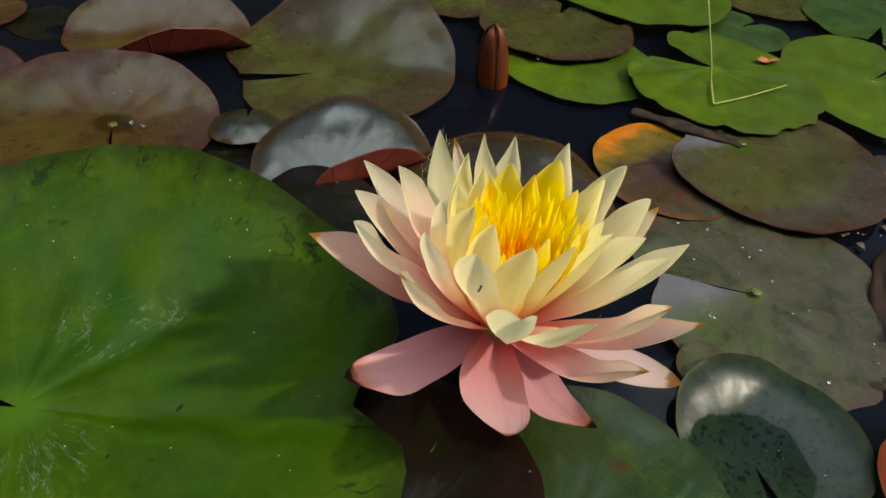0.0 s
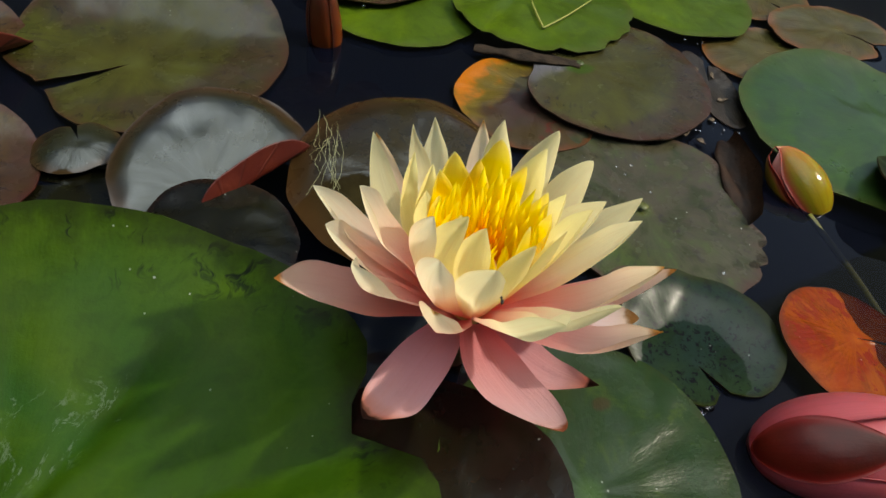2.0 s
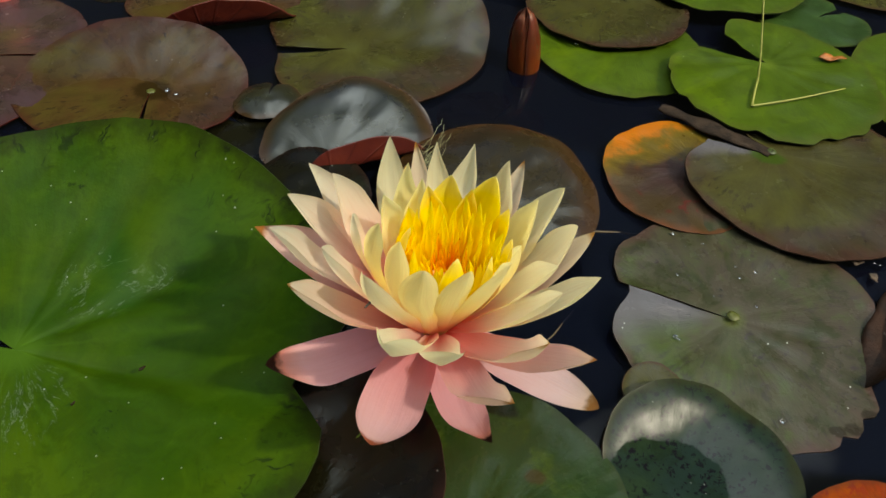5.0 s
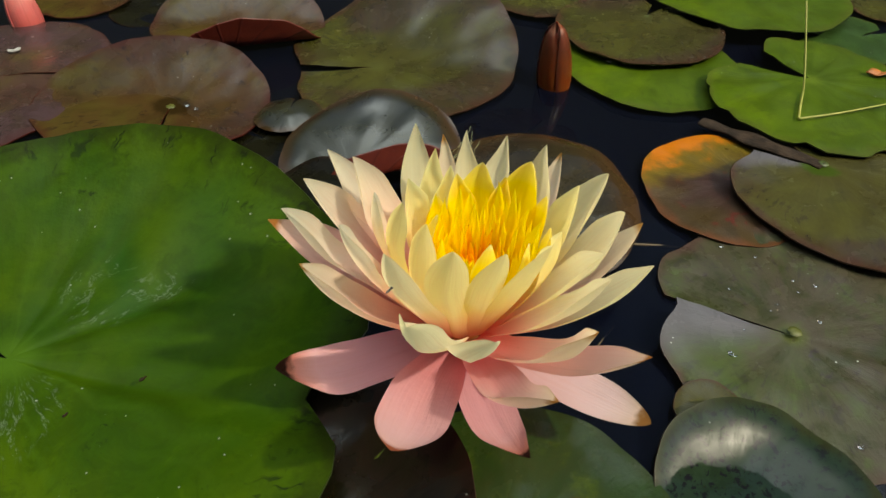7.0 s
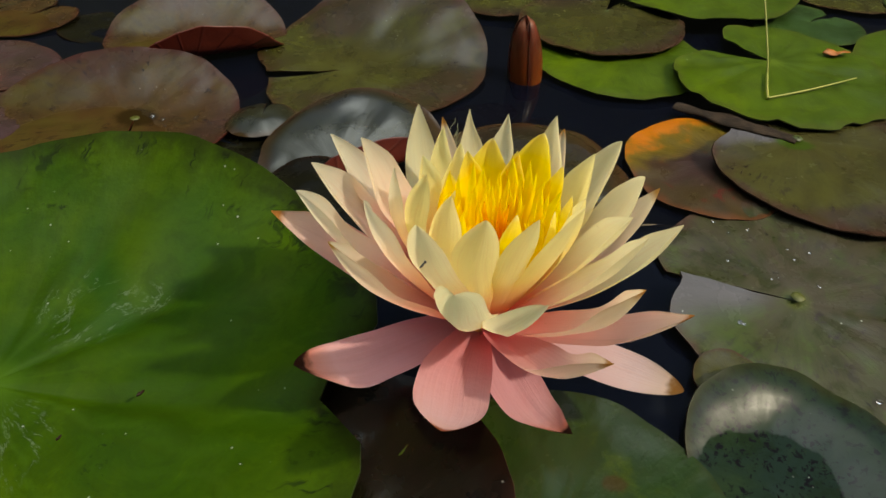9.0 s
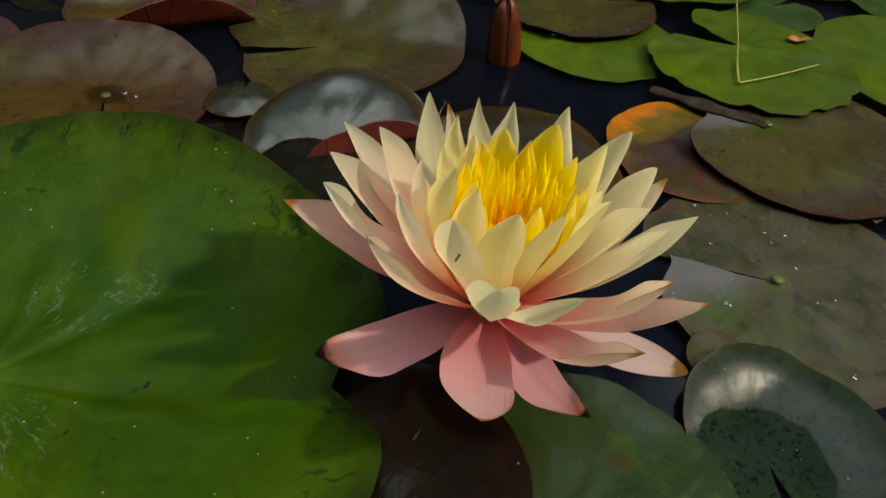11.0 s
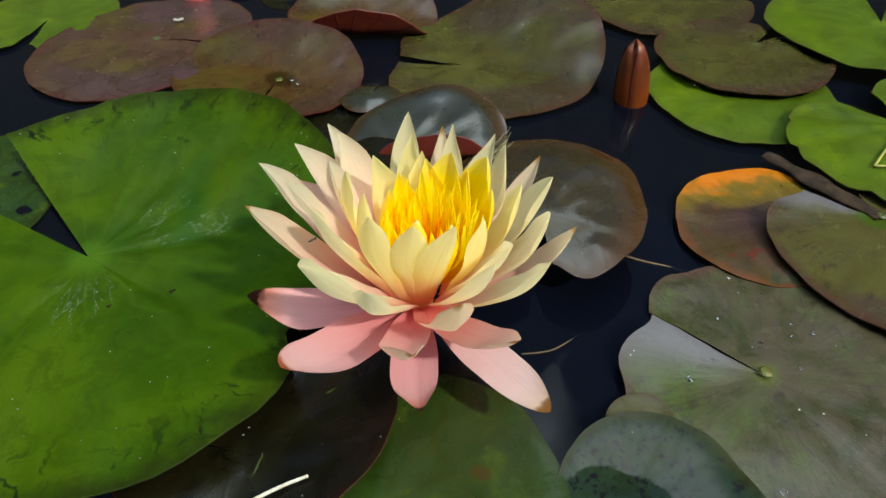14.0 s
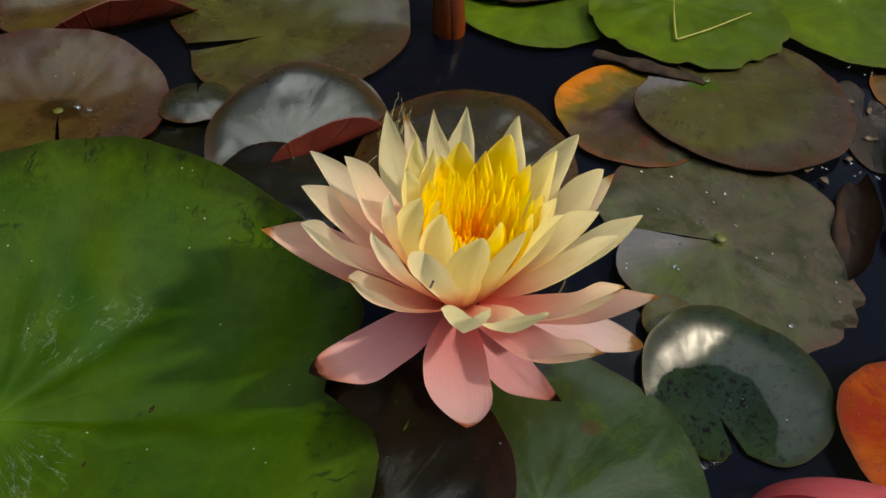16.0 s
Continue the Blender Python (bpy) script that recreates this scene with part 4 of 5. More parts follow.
# two short petals in front, their margins rolled in
petal((-0.0055, -0.0477, 0.0945), 0.0168, 0.05, -0.02, P_IVORY, 0.038, 0.009, 0.70, nose=0.52, point=0.0, rolled=0.55, fat=0.60)
petal((0.0152, -0.0435, 0.0909), 0.0150, 0.05, 0.03, P_IVORY, 0.038, 0.009, 0.50, nose=0.62, point=0.1, rolled=0.30, fat=0.56)
# the pale petals of one side
petal((-0.0540, -0.0132, 0.0920), 0.0165, 0.09, 0.12, P_PALE, 0.037, 0.009, 0.40)
petal((-0.0569, 0.0077, 0.0872), 0.0170, 0.13, 0.15, P_PALE, 0.038, 0.009, 0.40)
petal((-0.0566, 0.0266, 0.0858), 0.0158, 0.10, 0.08, P_PALE, 0.038, 0.009, 0.35)
petal((-0.0440, 0.0181, 0.0912), 0.0175, 0.08, 0.07, P_PALE, 0.040, 0.010, 0.35)
petal((-0.0326, -0.0218, 0.0980), 0.0155, 0.06, 0.08, P_PALE, 0.040, 0.010, 0.45)
petal((-0.0179, -0.0275, 0.0967), 0.0165, 0.03, 0.01, P_CREAM, 0.040, 0.010, 0.45)
# cream petals behind and on the other side
petal((-0.0317, 0.0467, 0.0885), 0.0135, 0.16, -0.05, P_CREAM)
petal((-0.0149, 0.0533, 0.0848), 0.0112, 0.15, -0.02, P_CREAM, point=0.40)
petal((-0.0019, 0.0644, 0.0782), 0.0138, 0.14, -0.01, P_CREAM, point=0.30)
petal((0.0146, 0.0413, 0.0922), 0.0135, 0.14, -0.03, P_CREAM)
petal((0.0357, 0.0370, 0.0881), 0.0165, 0.13, -0.03, P_CREAM, nose=0.62, point=0.1, rolled=0.5)
petal((0.0424, 0.0214, 0.0859), 0.0170, 0.18, -0.08, P_CREAM, nose=0.60, point=0.1)
petal((0.0522, 0.0018, 0.0842), 0.0165, 0.11, 0.00, P_CREAM, 0.038, cup=0.45)
petal((0.0405, -0.0133, 0.0902), 0.0150, 0.06, 0.00, P_CREAM, 0.039, cup=0.45)
petal((0.0383, 0.0029, 0.0840), 0.0160, 0.05, -0.03, P_CREAM, cup=0.45)
# lemon petals of the third ring
petal((0.0236, -0.0086, 0.0937), 0.0165, 0.01, 0.04, P_LEMON, 0.041, cup=0.45)
petal((0.0119, -0.0144, 0.0927), 0.0145, 0.02, 0.03, P_LEMON, 0.042, cup=0.40)
petal((-0.0015, -0.0194, 0.0944), 0.0150, 0.04, 0.02, P_LEMON, 0.041, cup=0.40)
petal((-0.0122, -0.0079, 0.0922), 0.0140, 0.11, 0.08, P_LEMON, 0.042, 0.009, 0.40)
petal((-0.0190, -0.0080, 0.0985), 0.0125, 0.10, 0.14, P_LEMON, 0.042, 0.010, 0.40)
petal((-0.0285, -0.0050, 0.0975), 0.0140, 0.10, 0.10, P_PALE, 0.041, 0.010, 0.40)
petal((-0.0240, 0.0130, 0.0905), 0.0130, 0.12, 0.06, P_LEMON, 0.042, 0.010, 0.40)
petal((-0.0210, 0.0337, 0.0888), 0.0120, 0.20, -0.08, P_LEMON, 0.041)
petal((-0.0150, 0.0310, 0.0850), 0.0110, 0.18, -0.02, P_LEMON, 0.042)
petal((0.0274, 0.0297, 0.0869), 0.0150, 0.17, -0.04, P_LEMON, 0.041)
petal((0.0250, 0.0080, 0.0850), 0.0140, 0.12, 0.00, P_LEMON, 0.042)
# broad yellow inner petals
petal((-0.0052, 0.0360, 0.0849), 0.0180, 0.16, -0.06, P_YELLOW, 0.045, 0.008, nose=0.60)
petal((0.0111, 0.0341, 0.0898), 0.0170, 0.16, -0.01, P_YELLOW, 0.045, 0.008, nose=0.55, point=0.05)
petal((0.0035, 0.0330, 0.0830), 0.0120, 0.16, 0.00, P_YELLOW, 0.045, 0.008)
petal((0.0181, 0.0251, 0.0841), 0.0105, 0.23, -0.07, P_YELLOW, 0.045, 0.008)
petal((0.0215, 0.0130, 0.0820), 0.0110, 0.18, 0.00, P_YELLOW, 0.045, 0.008)
petal((-0.0125, 0.0300, 0.0830), 0.0120, 0.18, 0.04, P_YELLOW, 0.045, 0.008)
petal((-0.0165, 0.0190, 0.0815), 0.0110, 0.20, 0.03, P_YELLOW, 0.045, 0.008)
petal((-0.0130, 0.0070, 0.0835), 0.0100, 0.16, 0.04, P_YELLOW, 0.045, 0.008)
petal((0.0060, -0.0040, 0.0855), 0.0110, 0.08, 0.02, P_YELLOW, 0.045, 0.008)
petal((0.0165, 0.0010, 0.0845), 0.0105, 0.12, 0.02, P_YELLOW, 0.045, 0.008)
# stamens: rings of slender straps, the inner ones deeper orange and leaning over the heart
rnd = random.Random(5)
EYE_OF_FLOWER = Vector((0.0005, 0.0112, 0.0))
for ring, (count, reach, top, wide, mat) in enumerate(((22, 0.0168, 0.0800, 0.0044, P_STAMEN), (26, 0.0136, 0.0775, 0.0034, P_STAMEN), (26, 0.0102, 0.0748, 0.0028, P_STAMEN), (20, 0.0068, 0.0715, 0.0023, P_STAMEN), (14, 0.0036, 0.0688, 0.0019, P_STAMEN_DEEP))):
    for k in range(count):
        tone = P_STAMEN_DEEP if ring == 3 and k % 2 else mat
        a = 2 * math.pi * (k + 0.5 * (ring % 2)) / count + rnd.uniform(-0.10, 0.10)
        r = reach * rnd.uniform(0.86, 1.12)
        h = top + rnd.uniform(-0.0045, 0.0030) + 0.003 * math.sin(a)
        petal((EYE_OF_FLOWER.x + r * math.cos(a), EYE_OF_FLOWER.y + r * math.sin(a), h), wide * rnd.uniform(0.75, 1.25), rnd.uniform(0.10, 0.24), rnd.uniform(-0.05, 0.05), tone, 0.050, min(0.0085, 0.0012 + 0.5 * reach), 0.45, "stamen", hook=rnd.uniform(-0.05, 0.08), rows=9, cols=5, point=0.35, soft=0.6)


def lathe_part(name, profile, mat, parent, at=(0, 0, 0), seg=24):
    verts, faces = [], []
    for r, z in profile:
        for k in range(seg):
            a = 2 * math.pi * k / seg
            verts.append((r * math.cos(a), r * math.sin(a), z))
    for i in range(len(profile) - 1):
        for k in range(seg):
            a, b = i * seg + k, i * seg + (k + 1) % seg
            faces.append((a, b, b + seg, a + seg))
    faces.append(tuple(range(seg - 1, -1, -1)))
    faces.append(tuple(range((len(profile) - 1) * seg, len(profile) * seg)))
    ob = mesh_ob(name, verts, faces, [mat], parent)
    ob.location = at
    return ob


M_STALK = plain("stalk_olive", (0.10, 0.08, 0.03), (0.13, 0.06, 0.03), 0.5, 90)
M_HEART = plain("heart_orange", (0.88, 0.52, 0.16), (0.90, 0.60, 0.20), 0.6, 300)
lathe_part("receptacle", [(0.004, 0.026), (0.006, 0.030), (0.0066, 0.035), (0.0085, 0.042), (0.0095, 0.050), (0.0070, 0.058), (0.003, 0.061)], M_HEART, flower, HEART)
lathe_part("stalk", [(0.0045, -0.25), (0.0042, -0.05), (0.0040, 0.010), (0.0045, 0.028)], M_STALK, flower, HEART)


# ---- buds, stems, litter ----
def bud_mat(name, stops, rough=0.32, edge=None):
    n = Nodes(name)
    s, v = n.uv("petal")
    obj = n.coords()
    col = n.ramp(n.math("ADD", s, n.math("MULTIPLY", n.math("SUBTRACT", n.noise(120, 3, 0.5, obj), 0.5), 0.3)), stops)
    comb = n.add("ShaderNodeCombineXYZ")
    n.put(n.math("MULTIPLY", v, 20.0), comb.inputs[0])
    n.put(n.math("MULTIPLY", s, 1.8), comb.inputs[1])
    fibre = n.noise(1.0, 3, 0.6, comb.outputs[0])
    col = n.mix(n.math("MULTIPLY", n.step(fibre, 0.42, 0.7), 0.35), col, (0.62, 0.5, 0.45), "MULTIPLY")
    if edge is not None:
        rim = n.step(n.math("ADD", n.math("ABSOLUTE", n.math("SUBTRACT", v, 0.5)), n.math("MULTIPLY", n.math("SUBTRACT", fibre, 0.5), 0.12)), 0.30, 0.47)
        col = n.mix(rim, col, edge)
    nor = n.bump(n.math("ADD", n.math("MULTIPLY", fibre, 0.6), n.noise(500, 3, 0.5, obj)), 0.2, 0.0005)
    return n.done(n.surface(col, rough, nor, Specular_IOR_Level=0.22, Subsurface_Weight=0.3, Subsurface_Scale=0.002))


B_RUST = bud_mat("bud_rust", [(0.0, (0.19, 0.050, 0.008)), (0.40, (0.14, 0.030, 0.007)), (0.70, (0.085, 0.022, 0.010)), (0.88, (0.13, 0.035, 0.020)), (1.0, (0.26, 0.11, 0.07))], 0.30, (0.050, 0.012, 0.007))
B_OLIVE = bud_mat("bud_olive_yellow", [(0.0, (0.24, 0.17, 0.008)), (0.5, (0.22, 0.16, 0.010)), (0.8, (0.30, 0.15, 0.02)), (1.0, (0.55, 0.20, 0.12))], 0.13, (0.34, 0.055, 0.035))
B_ROSE = bud_mat("bud_rose", [(0.0, (0.42, 0.07, 0.06)), (0.5, (0.52, 0.12, 0.11)), (1.0, (0.66, 0.28, 0.24))], 0.35)
B_MAROON = bud_mat("bud_maroon_sepal", [(0.0, (0.10, 0.007, 0.004)), (0.3, (0.055, 0.005, 0.002)), (0.6, (0.028, 0.005, 0.002)), (1.0, (0.08, 0.02, 0.010))], 0.30, (0.15, 0.010, 0.008))
B_PINK = bud_mat("bud_pink", [(0.0, (0.28, 0.040, 0.050)), (0.6, (0.40, 0.085, 0.10)), (1.0, (0.62, 0.28, 0.28))], 0.34)


def bud(label, base, tip, radius, mats, sepals=4, core=None, blunt=0.6, open_end=0.10, wrap=1.12, spin=0.35, face=None, sharp=0.75, taper=0.55, short=None):
    """A closed bud: a core wrapped by overlapping sepals, each a part."""
    base, tip = Vector(base), Vector(tip)
    axis = (tip - base).normalized()
    length = (tip - base).length
    side = axis.orthogonal().normalized()
    if face is not None:
        spin = math.atan2(Vector(face).dot(axis.cross(side)), Vector(face).dot(side))
    thing = new("flower_bud")
    thing.location = base
    tagged(thing, label, "flower bud")

    def shell(part, a0, width, grow, mat, rows=22, cols=13, end=1.0):
        pts, uvs = [], []
        for i in range(rows):
            s = end * (i / (rows - 1)) ** 1.6
            r = radius * grow * (math.sin(math.pi * min(1, open_end + (1 - open_end) * s) ** 0.85) ** blunt)
            r = max(r, 0.0004)
            half = width * (1 - sharp * max(0.0, (s - taper) / (end - taper)) ** (2.0 if end == 1.0 else 1.5))
            for j in range(cols):
                a = a0 + half * (2 * j / (cols - 1) - 1)
                d = side * math.cos(a) + axis.cross(side) * math.sin(a)
                pts.append(axis * (length * s * (0.985 + 0.02 * grow)) + d * r)
                uvs.append((s, j / (cols - 1)))
        faces = [(i * cols + j, i * cols + j + 1, (i + 1) * cols + j + 1, (i + 1) * cols + j) for i in range(rows - 1) for j in range(cols - 1)]
        n = len(pts)
        inner = [p - (p - axis * p.dot(axis)).normalized() * 0.0007 for p in pts]
        low = [tuple(q + n for q in reversed(f)) for f in faces]
        ring = [j for j in range(cols)] + [i * cols + cols - 1 for i in range(1, rows)] + [(rows - 1) * cols + j for j in range(cols - 2, -1, -1)] + [i * cols for i in range(rows - 2, 0, -1)]
        rim = [(ring[q], ring[(q + 1) % len(ring)], ring[(q + 1) % len(ring)] + n, ring[q] + n) for q in range(len(ring))]
        ob = mesh_ob(part, [tuple(p) for p in pts + inner], faces + low + rim, [mat], thing)
        me = ob.data
        lay = me.uv_layers.new(name="petal")
        vi = np.empty(len(me.loops), dtype=np.int32)
        me.loops.foreach_get("vertex_index", vi)
        lay.data.foreach_set("uv", np.array(uvs * 2, dtype=np.float32)[vi].ravel())

    shell("core", 0.0, math.pi * 1.02, 0.90, core or mats[0], 22, 27)
    for k in range(sepals):
        front = short is not None and k == 0
        shell("sepal", 2 * math.pi * k / sepals + spin, math.pi / sepals * wrap * (1.30 if front else 1.0), 1.0 + 0.05 * (k % 2) + (0.09 if front else 0.0), mats[k % len(mats)], end=short if front else 1.0)
    return thing


bud("upright rust-red flower bud standing out of the water", (-0.0005, 0.251, -0.012), (-0.005, 0.2515, 0.041), 0.0105, [B_RUST, B_RUST, B_RUST], 4, B_RUST, 0.46, wrap=1.12, sharp=0.55)
bud("olive-yellow flower bud with a pink seam, half in the water", (0.2350, 0.049, -0.006), (0.2245, 0.089, 0.014), 0.0152, [B_OLIVE, B_OLIVE, B_OLIVE], 3, B_ROSE, 0.5, open_end=0.06, wrap=0.97, spin=1.1)
bud("large rose-red flower bud with maroon sepals lying on the water", (0.096, -0.064, 0.003), (0.176, -0.092, 0.016), 0.0205, [B_MAROON, B_PINK], 6, B_PINK, 0.50, open_end=0.0, wrap=1.15, face=(-0.25, -0.42, 0.9), sharp=1.0, taper=0.10, short=0.57)
bud("pale pink flower bud beyond the purple pad", (-0.366, 0.220, -0.01), (-0.372, 0.224, 0.034), 0.0105, [B_ROSE, B_ROSE], 3, B_ROSE, 0.6)


def tube(name, points, radius, mat, parent=None, taper=0.7, seg=8, label="", category="", steps=8, wob=0.0, seed=1):
    """A round stem through the given points, smoothed and tapering."""
    rnd = random.Random(seed)
    pts = [Vector(p) for p in points]
    way = []
    for i in range(len(pts) - 1):
        p0, p1, p2, p3 = pts[max(0, i - 1)], pts[i], pts[i + 1], pts[min(len(pts) - 1, i + 2)]
        for k in range(steps):
            t = k / steps
            way.append(0.5 * (2 * p1 + (p2 - p0) * t + (2 * p0 - 5 * p1 + 4 * p2 - p3) * t * t + (3 * p1 - p0 - 3 * p2 + p3) * t**3) + Vector((rnd.uniform(-wob, wob), rnd.uniform(-wob, wob), rnd.uniform(-wob, wob))))
    way.append(pts[-1])
    verts, faces = [], []
    for i, p in enumerate(way):
        d = (way[min(i + 1, len(way) - 1)] - way[max(i - 1, 0)]).normalized()
        s = d.orthogonal().normalized()
        r = radius * (1 - (1 - taper) * i / (len(way) - 1))
        for k in range(seg):
            a = 6.28318 * k / seg
            verts.append(tuple(p + r * (s * math.cos(a) + d.cross(s) * math.sin(a))))
    for i in range(len(way) - 1):
        for k in range(seg):
            a, b = i * seg + k, i * seg + (k + 1) % seg
            faces.append((a, b, b + seg, a + seg))
    faces.append(tuple(range(seg - 1, -1, -1)))
    faces.append(tuple(range((len(way) - 1) * seg, len(way) * seg)))
    ob = mesh_ob(name, verts, faces, [mat], parent)
    return tagged(ob, label, category) if label else ob


M_STRAW = plain("straw_yellow", (0.32, 0.30, 0.07), (0.24, 0.25, 0.05), 0.5, 120)
M_STEM = plain("stem_yellow_green", (0.20, 0.18, 0.02), (0.10, 0.09, 0.02), 0.45, 80)
M_ROOT = plain("stem_brown", (0.07, 0.045, 0.02), (0.10, 0.07, 0.03), 0.55, 80)
M_DEAD = plain("dead_leaf_brown", (0.012, 0.005, 0.002), (0.026, 0.010, 0.004), 0.6, 70, 0.6, Specular_IOR_Level=0.2)
M_LITTER = plain("litter_tan", (0.11, 0.072, 0.040), (0.05, 0.032, 0.02), 0.7, 120, 0.7)

straw = new("straw")
tagged(straw, "bent yellow grass straw lying on a green pad", "straw")
tube("blade", [(0.136, 0.292, 0.056), (0.1435, 0.270, 0.026), (0.146, 0.262, 0.0135)], 0.0005, M_STRAW, straw, 1.25)
tube("blade", [(0.146, 0.262, 0.0135), (0.1430, 0.246, 0.0128), (0.1405, 0.2305, 0.0126)], 0.0007, M_STRAW, straw, 1.0)
tube("blade", [(0.1405, 0.2305, 0.0126), (0.166, 0.244, 0.0135), (0.1985, 0.2645, 0.0145)], 0.00065, M_STRAW, straw, 0.6)
tube("sunken_reed", [(0.224, 0.047, -0.001), (0.2225, 0.020, -0.003), (0.2215, -0.005, -0.006), (0.220, -0.04, -0.012)], 0.0019, M_STEM, None, 0.8, 10, "yellow-green stalk of a bud under the water", "stem")
tube("sunken_reed", [(0.030, 0.104, 0.004), (0.054, 0.1085, 0.0006), (0.075, 0.114, -0.001), (0.10, 0.12, -0.006)], 0.0007, M_ROOT, None, 0.8, 8, "thin brown stalk in the water", "stem")
tube("sunken_reed", [(0.034, 0.028, -0.0002), (0.044, 0.036, 0.0003), (0.0495, 0.048, -0.0004), (0.053, 0.056, -0.0012)], 0.0004, M_ROOT, None, 0.8, 8, "thin pale root floating on the water", "stem")
# a dead leaf, half sunken, one margin curled up out of the water
verts, faces = [], []
for i in range(15):
    s = i / 14
    mid = Vector((0.179 + 0.027 * s + 0.003 * math.sin(3 * s), 0.046 + 0.062 * s, 0.0012 + 0.0035 * s))
    half = 0.0105 * math.sin(math.pi * (0.10 + 0.82 * s)) ** 0.6 + 0.0006 * math.sin(17 * s)
    for j in range(9):
        v = j / 4 - 1
        lift = 0.0100 * max(0.0, v) ** 1.7 + 0.0012 * math.sin(9 * s + 3 * v)
        verts.append(tuple(mid + Vector((0.92, -0.38, 0)) * half * (v - 0.30 * max(0.0, v) ** 2) + Vector((0, 0, lift))))
n0 = len(verts)
verts += [(x, y, z - 0.0008) for x, y, z in verts]
for i in range(14):
    for j in range(8):
        a = i * 9 + j
        faces += [(a, a + 1, a + 10, a + 9), (a + n0, a + 9 + n0, a + 10 + n0, a + 1 + n0)]
    for j in (0, 8):
        a = i * 9 + j
        faces.append((a, a + 9, a + 9 + n0, a + n0))
tagged(mesh_ob("dead_leaf", verts, faces, [M_DEAD]), "dark brown dead leaf curling up between the pads", "dead leaf")

# scraps of dead leaf between the pads
rnd = random.Random(21)


def scrap(x, y, z, size, mat, label, turn):
    seg, rows = 9, 4
    verts, faces = [], []
    ph = rnd.uniform(0, 6)
    for i in range(rows):
        for k in range(seg):
            a = 6.28318 * k / seg
            r = size * (i / (rows - 1)) * (1 + 0.35 * math.sin(2 * a + ph) + 0.2 * math.sin(5 * a + 2 * ph))
            verts.append((r * math.cos(a), 0.6 * r * math.sin(a), 0.25 * size * math.sin(2.2 * a + ph) * (i / rows) + 0.0004))
    n = len(verts)
    verts += [(vx, vy, vz - 0.0006) for vx, vy, vz in verts]
    for i in range(rows - 1):
        for k in range(seg):
            a, b = i * seg + k, i * seg + (k + 1) % seg
            faces.append((a, a + seg, b + seg, b))
            faces.append((a + n, b + n, b + seg + n, a + seg + n))
    for k in range(seg):
        a, b = (rows - 1) * seg + k, (rows - 1) * seg + (k + 1) % seg
        faces.append((a, a + n, b + n, b))
    ob = mesh_ob("dead_leaf_scrap", verts, faces, [mat])
    ob.matrix_world = pose(x, y, z, 0, 0, turn)
    return tagged(ob, label, "leaf scrap", "scraps of dead leaf")


for x, y, z, s, t in ((0.181, 0.126, 0.005, 0.003, 20), (0.188, 0.122, 0.003, 0.0035, 70), (0.195, 0.114, 0.002, 0.003, 130), (0.236, 0.150, 0.0024, 0.0035, 15), (0.246, 0.176, 0.0024, 0.003, 60), (0.239, 0.186, 0.0024, 0.0028, 100), (0.216, 0.133, 0.0012, 0.0026, 150)):
    scrap(x, y, z, s, M_LITTER, "tan scrap of dead leaf between the pads", t)
scrap(0.1965, 0.302, 0.0138, 0.0072, plain("scrap_orange", (0.40, 0.12, 0.015), (0.30, 0.10, 0.02), 0.5, 150), "small orange scrap of leaf on a green pad", 30)

M_PALE_STRAW = plain("straw_bleached", (0.55, 0.55, 0.48), (0.45, 0.44, 0.36), 0.5, 150)
tube("straw", [(-0.0165, -0.0850, 0.0042), (-0.009, -0.0745, 0.0070), (-0.0025, -0.0664, 0.0085)], 0.0008, M_PALE_STRAW, None, 0.8, 8, "short bleached straw lying on the dark pad", "straw")
M_STRIP = plain("dead_strip_brown", (0.040, 0.025, 0.015), (0.016, 0.010, 0.006), 0.8, 160, 1.0, Specular_IOR_Level=0.2)
verts, faces = [], []
for i in range(15):
    s = i / 14
    mid = Vector((0.088 + 0.062 * s, 0.2215 - 0.030 * s, 0.0072 + 0.0018 * s))
    across = Vector((0.55, 0.83, 0.0))
    half = 0.0060 * (0.55 + 0.45 * math.sin(3.1 * s)) + 0.0009 * math.sin(19 * s)
    for j in range(5):
        v = j / 2 - 1
        verts.append(tuple(mid + across * half * v + Vector((0, 0, 0.0007 * (1 - v * v) + 0.0005 * math.sin(13 * s + 2 * v)))))
n0 = len(verts)
verts += [(x, y, z - 0.0007) for x, y, z in verts]
for i in range(14):
    for j in range(4):
        a = i * 5 + j
        faces += [(a, a + 5, a + 6, a + 1), (a + n0, a + 1 + n0, a + 6 + n0, a + 5 + n0)]
    for j, d in ((0, 1), (4, -1)):
        a = i * 5 + j
        faces.append((a, a + n0, a + 5 + n0, a + 5) if d > 0 else (a, a + 5, a + 5 + n0, a + n0))
tagged(mesh_ob("dead_leaf_strip", verts, faces, [M_STRIP]), "brown strip of dead leaf lying between the pads", "leaf scrap")

scrap(-0.1140, -0.0290, 0.0098, 0.0012, M_DEAD, "tiny brown crumb lying on the large green pad", 80)
scrap(-0.1310, -0.0500, 0.0098, 0.0008, M_DEAD, "tiny brown crumb lying on the large green pad", 70)
scrap(-0.3432, 0.1790, 0.0062, 0.0038, plain("scrap_white", (0.36, 0.36, 0.33), (0.22, 0.21, 0.19), 0.4, 200), "small white shred of leaf on the purple pad", 20)

# a midge on one petal
midge = new("midge")
tagged(midge, "tiny black midge sitting on a petal", "insect")
M_FLY = plain("insect_black", (0.006, 0.005, 0.005), (0.012, 0.010, 0.009), 0.4, 400)
fly = Vector((-0.0158, -0.0312, 0.0872))


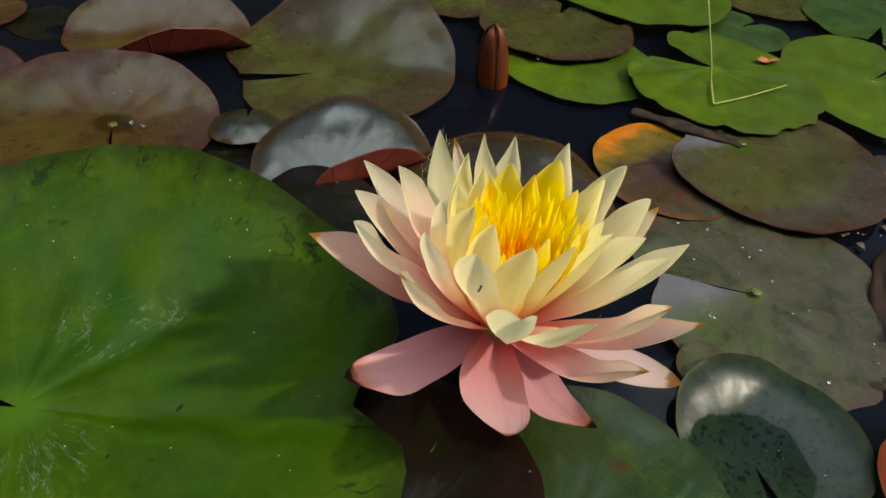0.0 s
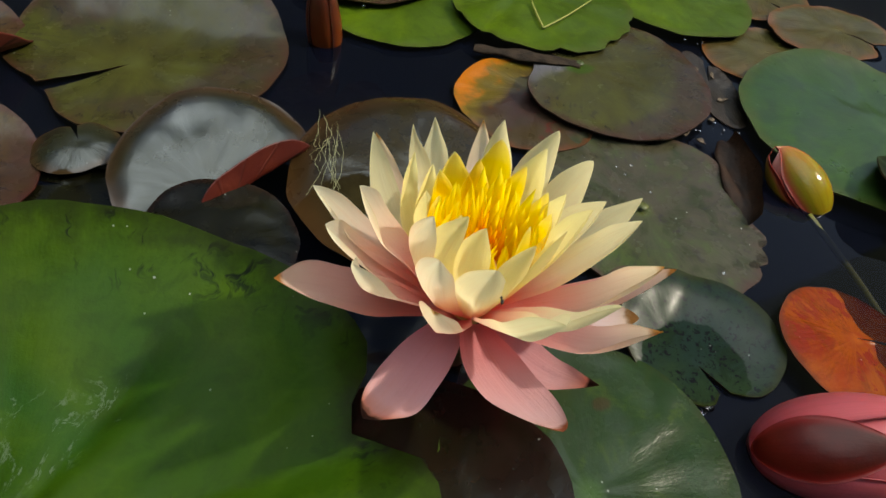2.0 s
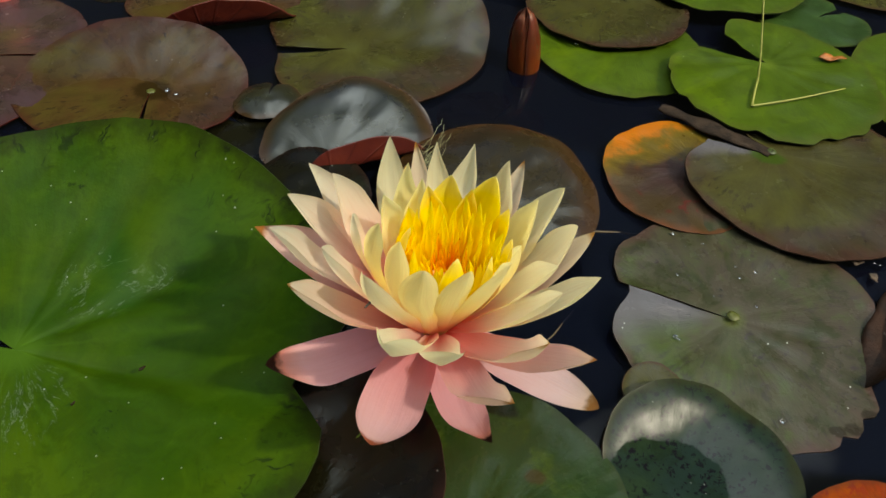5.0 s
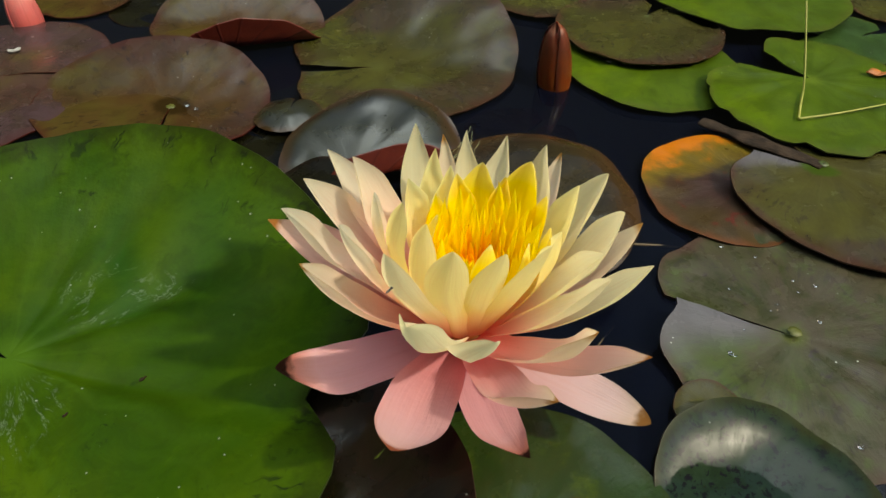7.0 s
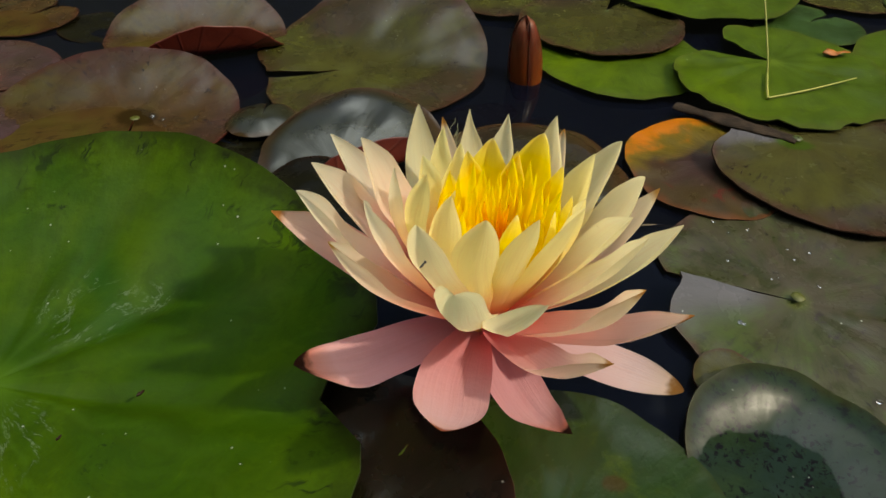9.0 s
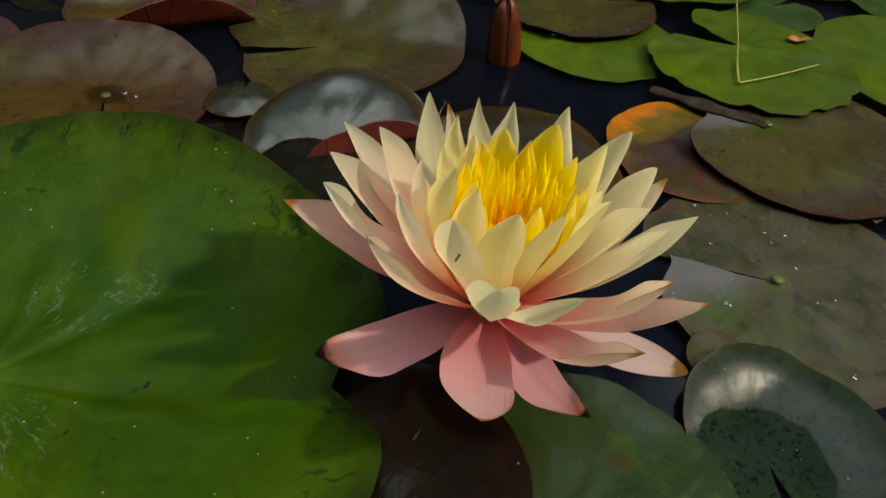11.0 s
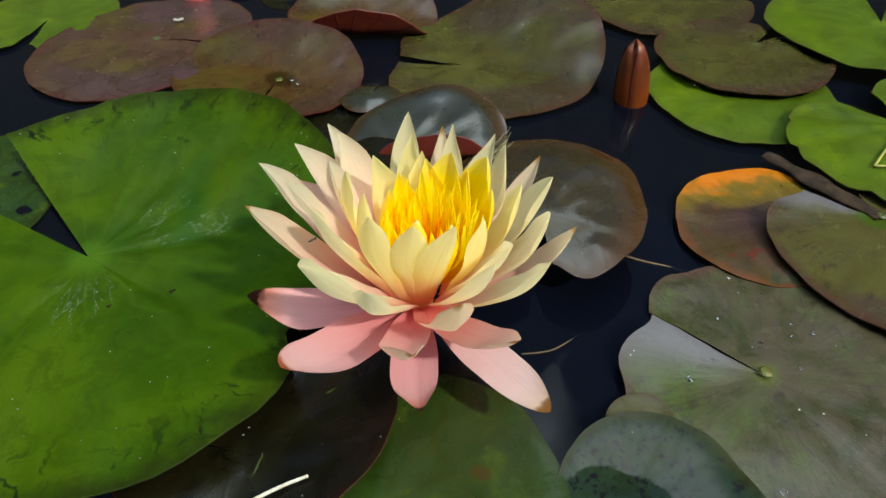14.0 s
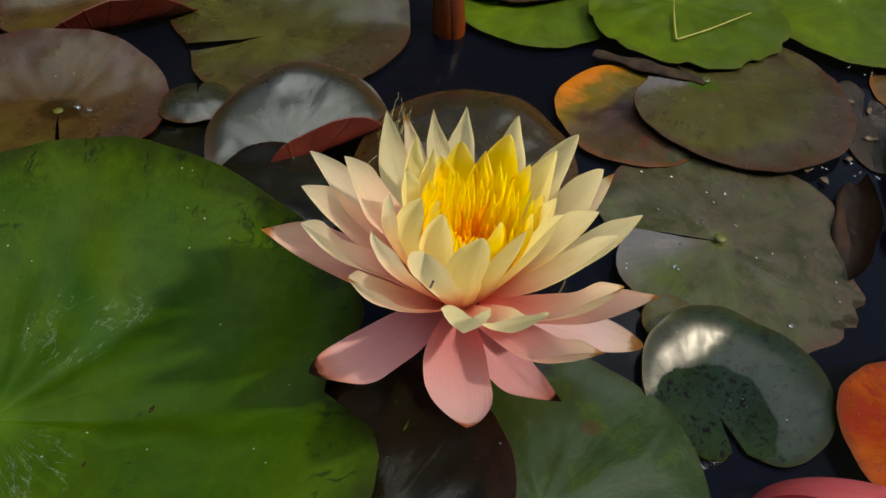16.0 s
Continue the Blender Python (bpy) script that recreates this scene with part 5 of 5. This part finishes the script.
def bead(name, at, size, mat, parent=None, stretch=(1, 1, 1), seg=10, rows=6, turn=None):
    verts, faces = [], []
    for i in range(rows + 1):
        th = math.pi * i / rows
        for k in range(seg):
            a = 6.28318 * k / seg
            v = Vector((size * stretch[0] * math.sin(th) * math.cos(a), size * stretch[1] * math.sin(th) * math.sin(a), size * stretch[2] * math.cos(th)))
            verts.append(tuple(turn @ v if turn else v))
    for i in range(rows):
        for k in range(seg):
            a, b = i * seg + k, i * seg + (k + 1) % seg
            faces.append((a, a + seg, b + seg, b))
    ob = mesh_ob(name, verts, faces, [mat], parent)
    ob.location = at
    return ob


M_TURN = Euler((radians(40), 0, radians(70))).to_matrix()
bead("body", fly, 0.0006, M_FLY, midge, (2.1, 0.55, 0.5), turn=M_TURN)
bead("head", fly + M_TURN @ Vector((0.0014, 0, 0)), 0.0004, M_FLY, midge)
bead("wing", fly + Vector((0.0002, -0.0003, 0.0005)), 0.0006, plain("insect_wing", (0.02, 0.02, 0.02), (0.035, 0.033, 0.03), 0.3, 400), midge, (1.7, 0.4, 0.12), turn=M_TURN)

# water drops along the rims
n = Nodes("water_drop")
M_DROP = n.done(n.surface((0.9, 0.92, 0.95), 0.02, None, IOR=1.33, Transmission_Weight=1.0))
for x, y, z, s in ((0.030, 0.2785, 0.0075, 0.0013), (0.040, 0.2785, 0.0075, 0.0010), (0.058, 0.282, 0.0075, 0.0014), (0.064, 0.284, 0.0075, 0.0009), (-0.168, 0.152, 0.003, 0.0012), (-0.203, 0.152, 0.006, 0.0014), (-0.196, 0.150, 0.006, 0.0012), (-0.006, 0.350, 0.003, 0.0012),
                   (0.092, -0.0435, 0.0015, 0.0016), (0.088, -0.0445, 0.0012, 0.0012), (0.017, 0.0465, 0.0195, 0.0010), (0.229, 0.0555, 0.002, 0.0012), (0.247, 0.214, 0.008, 0.0011), (0.154, 0.2055, 0.010, 0.0009), (0.186, 0.120, 0.006, 0.0012), (0.095, 0.062, 0.0035, 0.0011), (0.089, 0.066, 0.0035, 0.0009), (0.086, 0.060, 0.0035, 0.0008), (0.142, 0.018, 0.004, 0.0010), (0.153, 0.1195, 0.0048, 0.0011), (0.161, 0.1185, 0.0048, 0.0013), (0.178, 0.1185, 0.0046, 0.0012), (0.172, 0.1185, 0.0046, 0.0009), (0.097, 0.1155, 0.0040, 0.0009), (0.112, 0.112, 0.0040, 0.0007), (0.166, 0.2075, 0.0085, 0.0013), (0.160, 0.207, 0.0085, 0.0010), (0.264, 0.2135, 0.0040, 0.0012), (0.259, 0.213, 0.0040, 0.0009), (0.211, 0.141, 0.0035, 0.0010)):
    tagged(bead("water_drop", (x, y, z), s, M_DROP, None, (1.2, 1.0, 0.75), 12, 8), "clear round drop of water on a pad", "water drop", "drops of water on the pads")

rnd = random.Random(77)
for cx, cy, z, rx, ry, count in ((0.196, 0.128, 0.0035, 0.014, 0.008, 12), (0.118, 0.092, 0.0040, 0.020, 0.016, 10), (0.094, 0.058, 0.0045, 0.012, 0.010, 8), (0.030, 0.250, 0.0020, 0.012, 0.004, 4), (0.222, 0.128, 0.0012, 0.008, 0.012, 7)):
    for k in range(count):
        size = rnd.uniform(0.0004, 0.0009)
        tagged(bead("water_drop", (cx + rnd.uniform(-rx, rx), cy + rnd.uniform(-ry, ry), z), size, M_DROP, None, (1.2, 1.0, 0.7), 10, 6), "tiny sparkling drop of water on a pad", "water drop", "drops of water on the pads")

# cobweb between the pads behind the flower
web = new("cobweb")
tagged(web, "tangle of pale cobweb strands hung with dust", "cobweb")
M_WEB = plain("web_pale", (0.30, 0.30, 0.16), (0.22, 0.22, 0.10), 0.6, 300)
rnd = random.Random(9)
top_at, low_at = Vector((-0.026, 0.136, 0.030)), Vector((-0.046, 0.078, 0.018))
for k in range(16):
    a = top_at + Vector((rnd.uniform(-0.006, 0.004), rnd.uniform(-0.010, 0.006), rnd.uniform(0, 0.004)))
    b = low_at + Vector((rnd.uniform(-0.008, 0.016), rnd.uniform(-0.006, 0.020), rnd.uniform(0.0, 0.007)))
    f0, f1 = sorted((rnd.uniform(0, 0.5), rnd.uniform(0.4, 1)))
    p, q = a.lerp(b, f0), a.lerp(b, f1)
    m = p.lerp(q, 0.5) + Vector((rnd.uniform(-0.004, 0.004), rnd.uniform(-0.003, 0.003), rnd.uniform(-0.003, 0.002)))
    tube("strand", [p, m, q], 0.00011, M_WEB, web, 0.9, 4, steps=6, wob=0.0005, seed=k)
